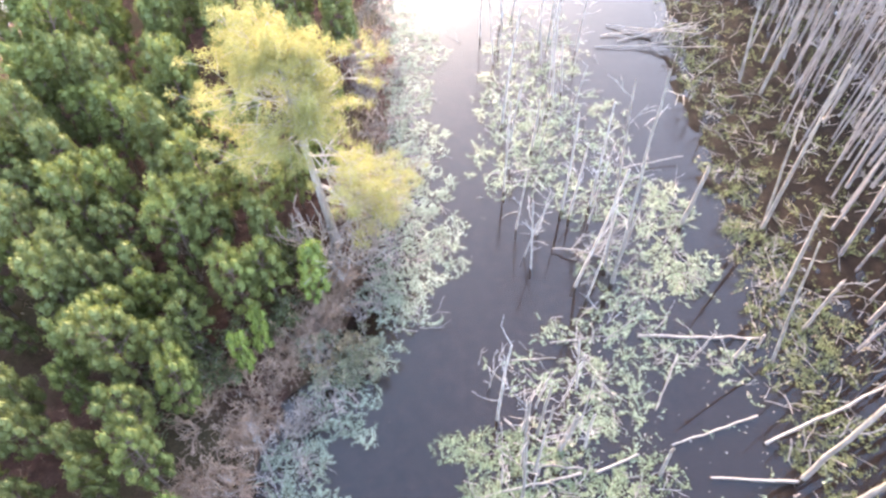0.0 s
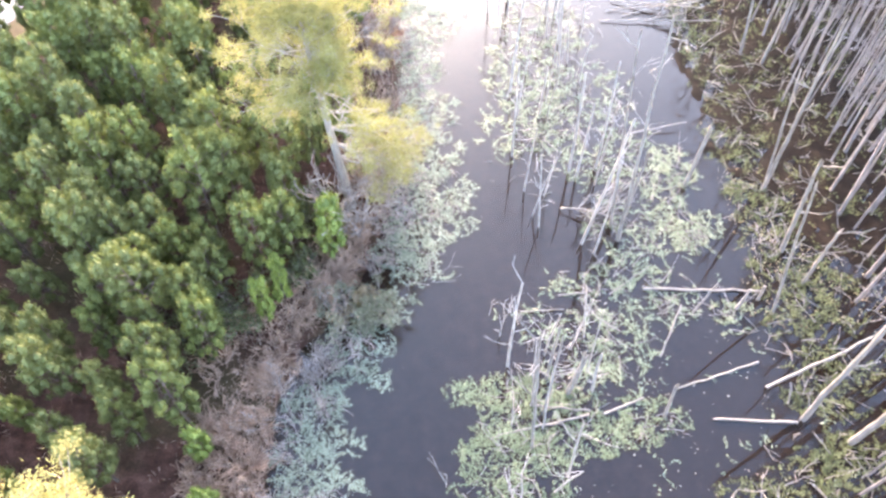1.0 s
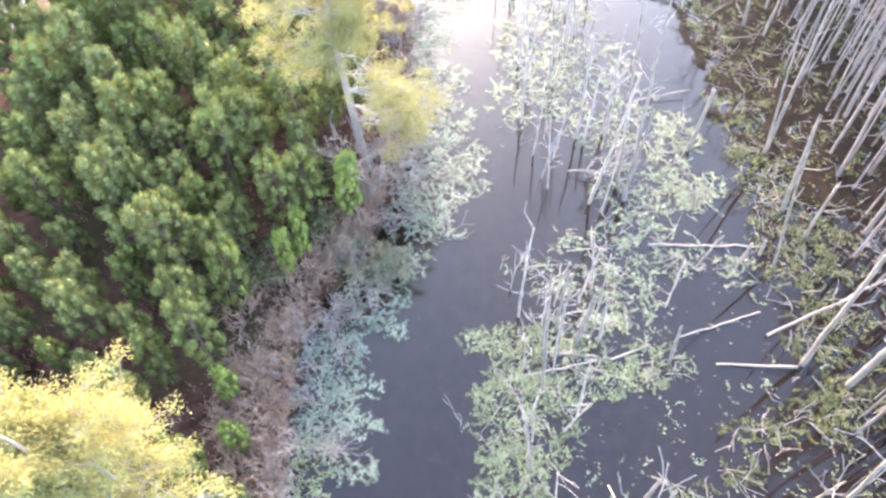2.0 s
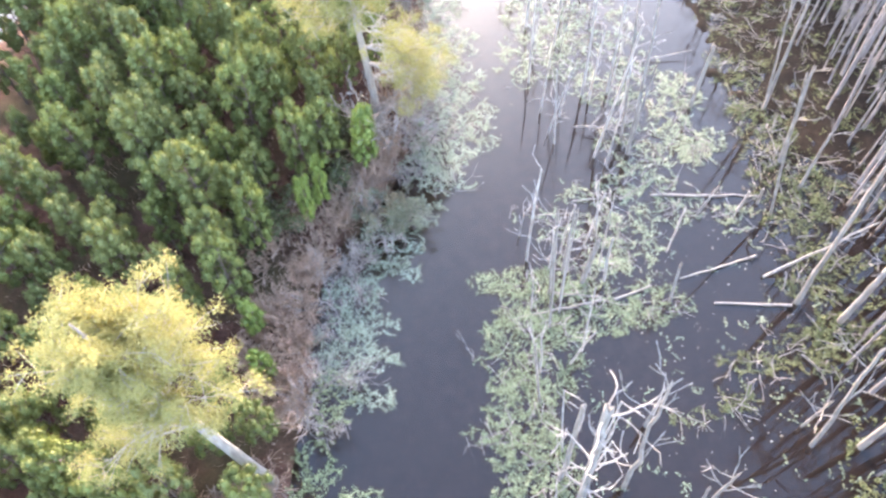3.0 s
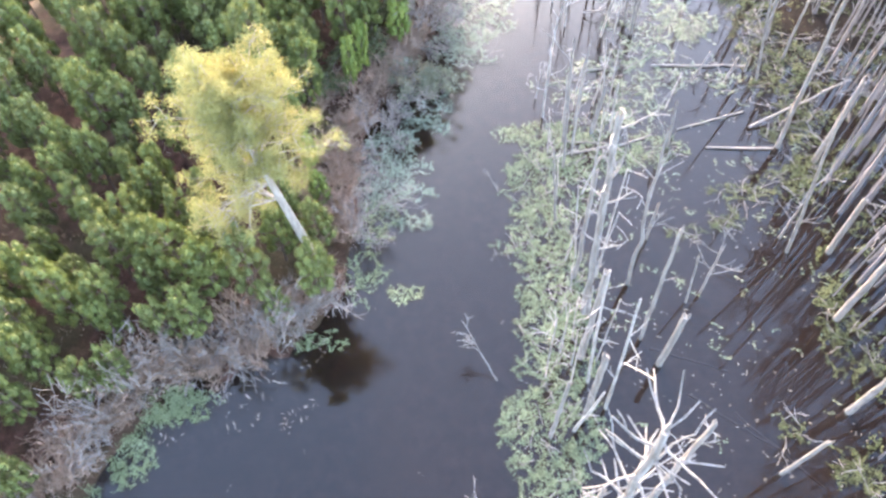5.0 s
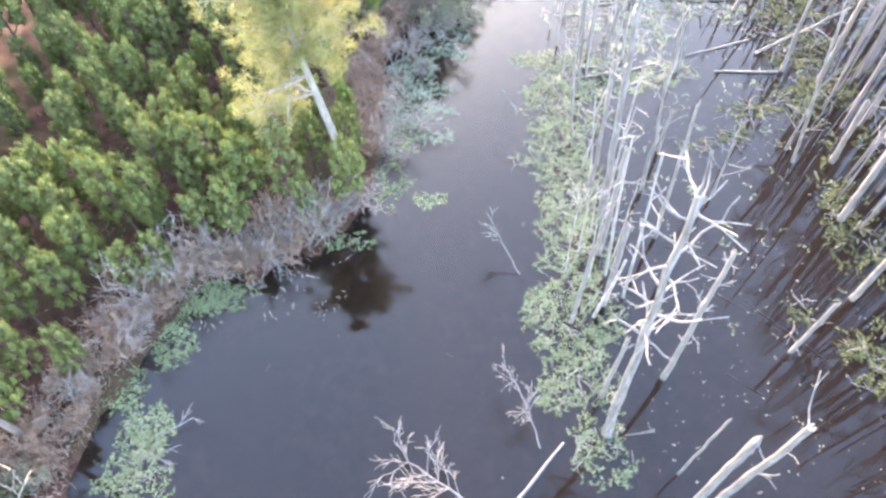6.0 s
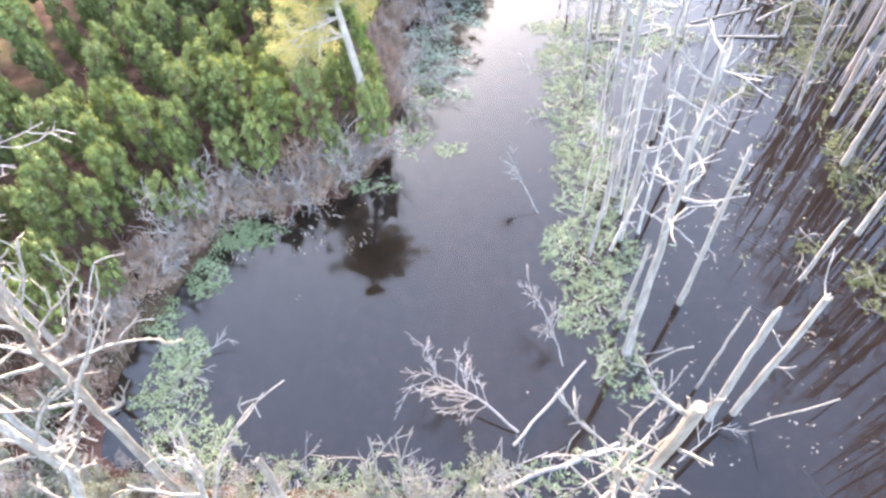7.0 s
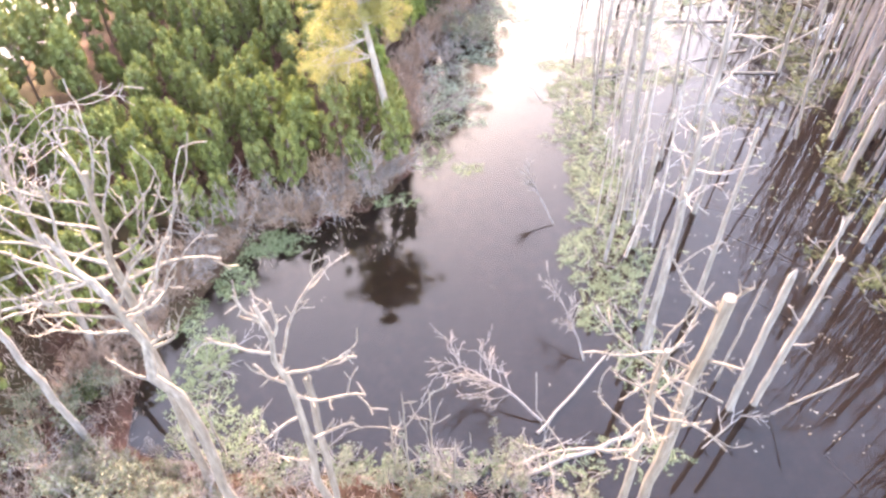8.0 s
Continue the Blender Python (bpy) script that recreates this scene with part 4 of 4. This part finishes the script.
log(425, (5.5, -15.5), (7.0, -16.0), 0.045, 0.055, 0.1, 3.6, "bent dead stem leaning out of the water", "leaning_pole")
log(426, (-1.5, -5.4), (-3.0, -3.8), 0.05, 0.03, 0.0, 2.4, "bare fallen branch propped above the water", "fallen_branch", 7, reach=(0.5, 1.1), rise=0.8)
log(427, (-3.0, -15.8), (-6.0, -13.9), 0.09, 0.03, 0.05, 0.8, "fallen dead treetop with fine twigs over the water", "fallen_branch", 18, TWIG, 0.5, (0.5, 1.2), 2, 0.4)
log(428, (-1.1, -13.1), (-2.0, -11.2), 0.05, 0.03, 0.0, 1.6, "bare fallen branch standing out of the water", "fallen_branch", 8, TWIG, 0.3, (0.4, 1.0), 2, 0.9)
log(429, (2.6, -16.9), (4.3, -15.7), 0.05, 0.03, 0.1, 0.3, "crooked bare branch lying on the water", "fallen_branch", 5)
log(430, (-4.3, -17.6), (-2.0, -16.6), 0.05, 0.04, 0.05, 0.2, "thin bleached branch lying on the water", "fallen_branch", 3)
log(431, (-15.9, -12.9), (-14.4, -12.2), 0.05, 0.03, 0.0, 0.5, "thin bare branch reaching over the water", "fallen_branch", 2)
log(434, (-20.6, -17.2), (-18.8, -18.3), 0.06, 0.03, 0.5, 0.7, "bare pale branch lying on the reddish bank", "fallen_branch", 6)
log(435, (-21.5, -18.6), (-20.2, -16.4), 0.05, 0.03, 0.5, 0.7, "bare pale branch lying on the reddish bank", "fallen_branch", 5)
log(436, (-19.2, -19.0), (-17.6, -18.4), 0.05, 0.03, 0.5, 0.8, "bare pale branch lying on the reddish bank", "fallen_branch", 6)
log(432, (8.5, 24.1), (11.8, 24.7), 0.07, 0.05, 0.1, 0.4, "thin bleached pole lying on the water")
log(433, (0.6, 6.7), (4.6, 7.7), 0.07, 0.10, 0.02, 0.1, "long thin log half hidden by floating plants")
for k in range(6):
    log(440 + k, (8.2 + 0.5 * k, 34.4 + 0.55 * (k * 2 % 5)), (15.6 - 0.45 * k, 34.2 + 0.6 * (k * 3 % 5)), 0.07, 0.04, 0.1, 0.3 + 0.25 * (k % 3), "pile of bleached poles fallen across the water", twigs=3)
log(450, (4.3, 18.6), (6.6, 18.0), 0.06, 0.10, 0.2, 0.4, "white fallen crown with curving limbs", "fallen_branch", 14, None, 0.2, (0.7, 1.6), 2, 0.5)
for k, (a, b) in enumerate([((5.1, -3.8), (8.2, -4.8)), ((8.1, -6.6), (10.9, -9.6)), ((6.6, -10.0), (7.8, -10.9)), ((7.0, -17.0), (7.8, -18.4)), ((6.4, -5.9), (9.6, -8.2))]):
    log(460 + k, a, b, 0.10, 0.07, -0.12, -0.16, "sunken log dim under the brown water", "sunken_log")


# ---- floating plants ----
def leaves_mesh(name, spots, rs, mat, per=(44, 64), size=0.078, lift=0.10, spread=0.2, sunk=0.04):
    """Sprigs of floating leaves at the given spots, each leaf a blade of its own."""
    count = rs.randint(per[0], per[1], len(spots))
    c = np.repeat(np.asarray(spots), count, axis=0)
    n = len(c)
    lie = np.repeat(rs.uniform(0, TAU, len(spots)), count)
    u = rs.uniform(-1, 1, n)
    bow = np.repeat(rs.normal(0, 0.5, len(spots)), count) * u * u
    ang = lie + np.where(rs.uniform(0, 1, n) < 0.5, 0.9, -0.9)
    ax, ay = u * spread * 1.6, bow * spread + rs.normal(0, spread * 0.24, n)
    px, py = c[:, 0] + ax * np.cos(lie) - ay * np.sin(lie), c[:, 1] + ax * np.sin(lie) + ay * np.cos(lie)
    pz = -sunk + (lift + sunk) * rs.uniform(0, 1, n) ** 1.5
    d = ang + rs.normal(0, 0.9, n)
    ln, tilt = size * rs.uniform(0.6, 1.4, n), rs.normal(0.25, 0.3, n)
    wd = ln * rs.uniform(0.35, 0.6, n)
    ux, uy = np.cos(d), np.sin(d)
    roll = rs.normal(0, 0.35, n)

    def point(along, across):
        z = np.maximum(pz + along * ln * np.sin(tilt) + across * wd * np.sin(roll), -sunk)
        return np.stack([px + ux * along * ln - uy * across * wd, py + uy * along * ln + ux * across * wd, z], 1)

    v = np.stack([point(-0.5, 0), point(0.05, 0.5), point(0.5, 0), point(0.05, -0.5)], 1).reshape(-1, 3)
    f = np.arange(4 * n).reshape(-1, 4)
    me = bpy.data.meshes.new(name)
    me.from_pydata(v.tolist(), [], f.tolist())
    me.materials.append(mat)
    return me


def patch_spots(patches, rs, per_area=5.0, gap=0.0):
    """Random spots in ragged patches: centre x, y, half widths, and how closely grown."""
    out = []
    for cx, cy, rx, ry, dense in patches:
        n = int(per_area * dense * math.pi * rx * ry * 1.5)
        a, r = rs.uniform(0, TAU, n), np.sqrt(rs.uniform(0, 1.5, n))
        x, y = cx + r * np.cos(a) * rx, cy + r * np.sin(a) * ry
        keep = 1 - r * r + 0.7 * wavy(x, y, 2.4, 11) + 0.75 * wavy(x, y, 0.8, 12) + 0.5 * wavy(x, y, 0.35, 13) > gap + 0.35
        out.append(np.stack([x, y], 1)[keep])
    return np.concatenate(out)


WEST_MAT = [(-5.5, 37, 1.8, 2.5, 1), (-3.2, 34, 1.8, 2, 1), (-3.6, 30, 1.4, 2.5, 1), (-3, 26, 1.8, 1.6, 1), (-3.2, 22.5, 2.2, 1.8, 1), (-2.6, 18.8, 2.4, 2.3, 1), (-3.5, 16, 1.6, 1.2, 1), (-2.6, 14.6, 1.2, 0.5, 0.8), (-4.2, 12.8, 1.3, 0.8, 0.8),
            (-5.4, 10.8, 1.5, 1.2, 0.8), (-5.0, 9.2, 1.2, 0.5, 0.8), (-6.8, 7.6, 1.2, 1.4, 1), (-5.6, 6.2, 1, 0.5, 0.7), (-7, 5, 1.2, 1.5, 1), (-5.6, 4.7, 1, 0.5, 1), (-5.4, 3, 1, 0.5, 1)]
BAY_MAT = [(-7.2, 2.5, 0.9, 1.5, 0.6), (-5.7, -1.3, 0.9, 0.45, 0.8), (-7.6, -0.3, 0.9, 1.2, 0.6), (-9.5, -3.6, 1.2, 0.5, 0.7), (-14.9, -6.6, 1.5, 0.7, 2), (-15.8, -7, 0.6, 0.8, 1),
           (-16.1, -8.8, 0.8, 0.9, 1.6), (-17.6, -11, 0.7, 1, 1), (-16.3, -12.7, 0.9, 0.9, 2), (-16.3, -14.6, 1.2, 1.1, 1), (-15, -16.4, 1.6, 0.9, 1)]
SOUTH_MAT = [(-11.5, -17.4, 3, 0.6, 0.7), (-7, -17.7, 3, 0.6, 0.7), (-2.5, -17.6, 2, 0.6, 0.7), (0.5, -17, 1.5, 0.8, 0.7)]
NORTH_MAT = [(4.5, 34, 3, 4, 0.5), (3, 29, 2.5, 3, 0.8), (3, 24.5, 2.4, 2.5, 0.9), (6.5, 27, 3, 3, 0.5), (7.5, 22, 3, 2.5, 0.55), (10.5, 21.5, 1.5, 2, 0.9), (9, 17.5, 3, 1.8, 0.8), (10.6, 17.5, 1.3, 1.8, 0.8), (7.5, 15, 2, 1.2, 0.8),
             (5, 14, 2.2, 0.7, 0.7), (2.2, 12.6, 1.3, 0.3, 0.8), (3, 11.4, 1.5, 0.4, 0.5), (9, 13, 1.7, 1, 0.6), (11.5, 12.5, 1.2, 0.8, 0.6), (5.5, 12.2, 2, 0.9, 0.6), (6.3, 10.8, 1.7, 1.1, 0.9), (4, 9.3, 1.9, 1, 0.8)]
STRIP_MAT = [(1.2, 8.6, 2.3, 0.8, 1.1), (3.5, 7, 3, 1.2, 0.7), (7, 7.5, 1.5, 1, 0.6), (1.3, 5, 2, 2, 0.8), (0.7, 2.2, 1.4, 1.6, 0.9), (1.3, -0.8, 1.7, 2, 1), (1.0, -4, 1.6, 1.8, 1), (0.6, -7.5, 1.8, 1.8, 1), (0.5, -10.5, 1.5, 1.6, 0.8), (1, -13.2, 1.3, 1.1, 0.7), (-0.9, 1.3, 0.6, 0.3, 0.9)]
EAST_MAT = [(11, 4.5, 1.4, 0.8, 0.9), (13.2, 5.3, 1.6, 1, 1), (15, 6, 2, 1.2, 1), (9.8, 2.9, 1, 0.6, 0.9), (13.3, -2.1, 1, 1.3, 1), (13.7, -4, 1.2, 1.2, 1), (10.2, -7.4, 0.8, 0.35, 1), (12.3, -9.5, 0.9, 1.4, 1.4), (7.5, 2.2, 1.6, 0.3, 0.6), (14.5, 9, 1.8, 1.6, 0.8), (15, 12, 1.6, 2, 0.8), (14.5, 15, 1.6, 2, 0.7), (15, 19, 2, 2.2, 0.7), (15.5, 24, 2.5, 3, 0.5), (15, 29, 2, 3, 0.4), (14.2, 34, 2, 3, 0.4)]
rs = np.random.RandomState(4)
for k, (name, patches, dense, gap) in enumerate([("west", WEST_MAT, 14, -0.7), ("bay", BAY_MAT, 14, -0.7), ("south", SOUTH_MAT, 12, -0.4), ("north", NORTH_MAT, 13, -0.1), ("strip", STRIP_MAT, 15, -0.75), ("east", EAST_MAT, 10, -0.1)]):
    me = leaves_mesh("floating_plants", patch_spots(patches, rs, dense, gap), rs, {"east": OLIVE, "strip": STRIPLEAF, "south": STRIPLEAF, "bay": DUCKWEED, "west": SHEENLEAF}.get(name, FLOATING))
    tagged(new("floating_plants", me), "dull olive mat of marsh plants among the drowned trunks" if name == "east" else "pale green mat of floating water plants", "water plants", kind="stuff")
mx, my = rs.uniform(13, 26, 6000), rs.uniform(-8, 46, 6000)
grown = wavy(mx, my, 3.0, 21) + 0.8 * wavy(mx, my, 0.9, 22) > np.where(my < 12, 0.75, 0.4)
tagged(new("marsh_plants", leaves_mesh("marsh_plants", np.stack([mx, my], 1)[grown], rs, OLIVE, (18, 30), 0.12, 0.32, 0.3, -0.02)), "low olive plants growing over the dark marsh", "marsh plants", kind="stuff")
mx, my = rs.uniform(13, 24, 800), rs.uniform(12, 46, 800)
tagged(new("leaf_litter", leaves_mesh("leaf_litter", np.stack([mx, my], 1), rs, BROWN_LEAF, (4, 9), 0.10, 0.05, 0.4, -0.02)), "brown dead leaves scattered over the marsh", "leaf litter", kind="stuff")
tufts = np.stack([rs.uniform(3.2, 15, 420), rs.uniform(-12, 15, 420)], 1)
tufts = tufts[wavy(tufts[:, 0], tufts[:, 1], 3.0, 31) > -0.1 + 0.6 * (tufts[:, 1] < -4)]
tagged(new("floating_tufts", leaves_mesh("floating_tufts", tufts, rs, FLOATING, (8, 22), 0.085, 0.05, 0.16, 0.01)), "small pale tufts of floating weed scattered over the water", "water plants", kind="stuff")
flecks = np.stack([rs.uniform(3, 13, 400), rs.uniform(-17, 14, 400)], 1)
more = np.stack([rs.uniform(-14, 3, 30), rs.uniform(-17, 30, 30)], 1)
tagged(new("floating_bits", leaves_mesh("floating_bits", np.concatenate([flecks, more]), rs, TWIG_LEAF, (1, 3), 0.10, 0.02, 0.15, -0.006)), "scattered pale leaves floating on the water", "fallen leaves", kind="stuff")

# ---- dry brush and fallen twigs ----
brush = Shape()
rng = random.Random(77)


def stalks(x, y, n, tall):
    z = max(high(x, y), 0)
    for _ in range(n):
        p = Vector((x + rng.gauss(0, 0.2), y + rng.gauss(0, 0.2), z - 0.02))
        a = rng.uniform(0, TAU)
        w = Vector((math.cos(a) * rng.uniform(0.2, 1.1), math.sin(a) * rng.uniform(0.2, 1.1), 1)).normalized()
        brush.blade(p, w, tall * rng.uniform(0.5, 1.2), 0.035, rng)


for _ in range(260):
    y = rng.uniform(2.5, 17)
    x = float(np.interp(y, [2.5, 6.8, 9.4, 11, 12.3, 14.2, 17], [-8.4, -8.7, -8.3, -8.0, -7.0, -6.0, -5.3])) - abs(rng.gauss(0, 1.0))
    stalks(x, y, 6, 0.5)
for _ in range(260):
    t = rng.random()
    x = float(np.interp(t, [0, 0.2, 0.4, 0.6, 0.8, 1], [-8.9, -11, -15.2, -17, -18.7, -19.2])) - abs(rng.gauss(0, 0.5))
    y = float(np.interp(t, [0, 0.2, 0.4, 0.6, 0.8, 1], [-1.5, -3.9, -5.2, -8.1, -11.8, -16])) + abs(rng.gauss(0, 0.6))
    stalks(x, y, 6, 0.5)
for _ in range(250):
    y = rng.uniform(17, 44)
    stalks(-5.0 - abs(rng.gauss(0, 1.2)), y, 6, 0.9)
for _ in range(500):
    stalks(rng.uniform(-22, -3), rng.uniform(-21, -18.2), 6, 0.6)
for _ in range(500):
    stalks(rng.uniform(-27, -18.5), rng.uniform(-21, -11), 6, 0.5)
for _ in range(700):
    stalks(rng.uniform(-26, -9), rng.uniform(-8, 30), 5, 0.4)
tagged(new("dry_brush", brush.mesh("dry_brush", STRAW)), "tangle of dry brown stalks on the bank", "dry grass", kind="stuff")

sticks = Shape()
for patches in (NORTH_MAT, STRIP_MAT, EAST_MAT, WEST_MAT[:8], BAY_MAT[8:], SOUTH_MAT):
    for cx, cy, rx, ry, dense in patches:
        for _ in range(int(5 + rx * ry * 3)):
            p = Vector((cx + rng.gauss(0, 0.5) * rx, cy + rng.gauss(0, 0.5) * ry, 0.04))
            a = rng.uniform(0, TAU)
            branching(sticks, rng, p, (math.cos(a), math.sin(a), rng.uniform(0, 0.5)), rng.uniform(0.4, 1.2), rng.uniform(0.015, 0.03), 1, 0.8, -0.02, 0.2, 2, 0.012)
for _ in range(200):
    p = Vector((rng.uniform(13, 23), rng.uniform(8, 40), 0.12))
    a = rng.uniform(0, TAU)
    branching(sticks, rng, p, (math.cos(a), math.sin(a), rng.uniform(0, 0.4)), rng.uniform(0.5, 1.6), rng.uniform(0.012, 0.026), 1, 0.8, -0.02, 0.2, 2, 0.012)
tagged(new("driftwood", sticks.mesh("driftwood", DEAD)), "bleached twigs and sticks among the plants and over the marsh", "driftwood", kind="stuff")
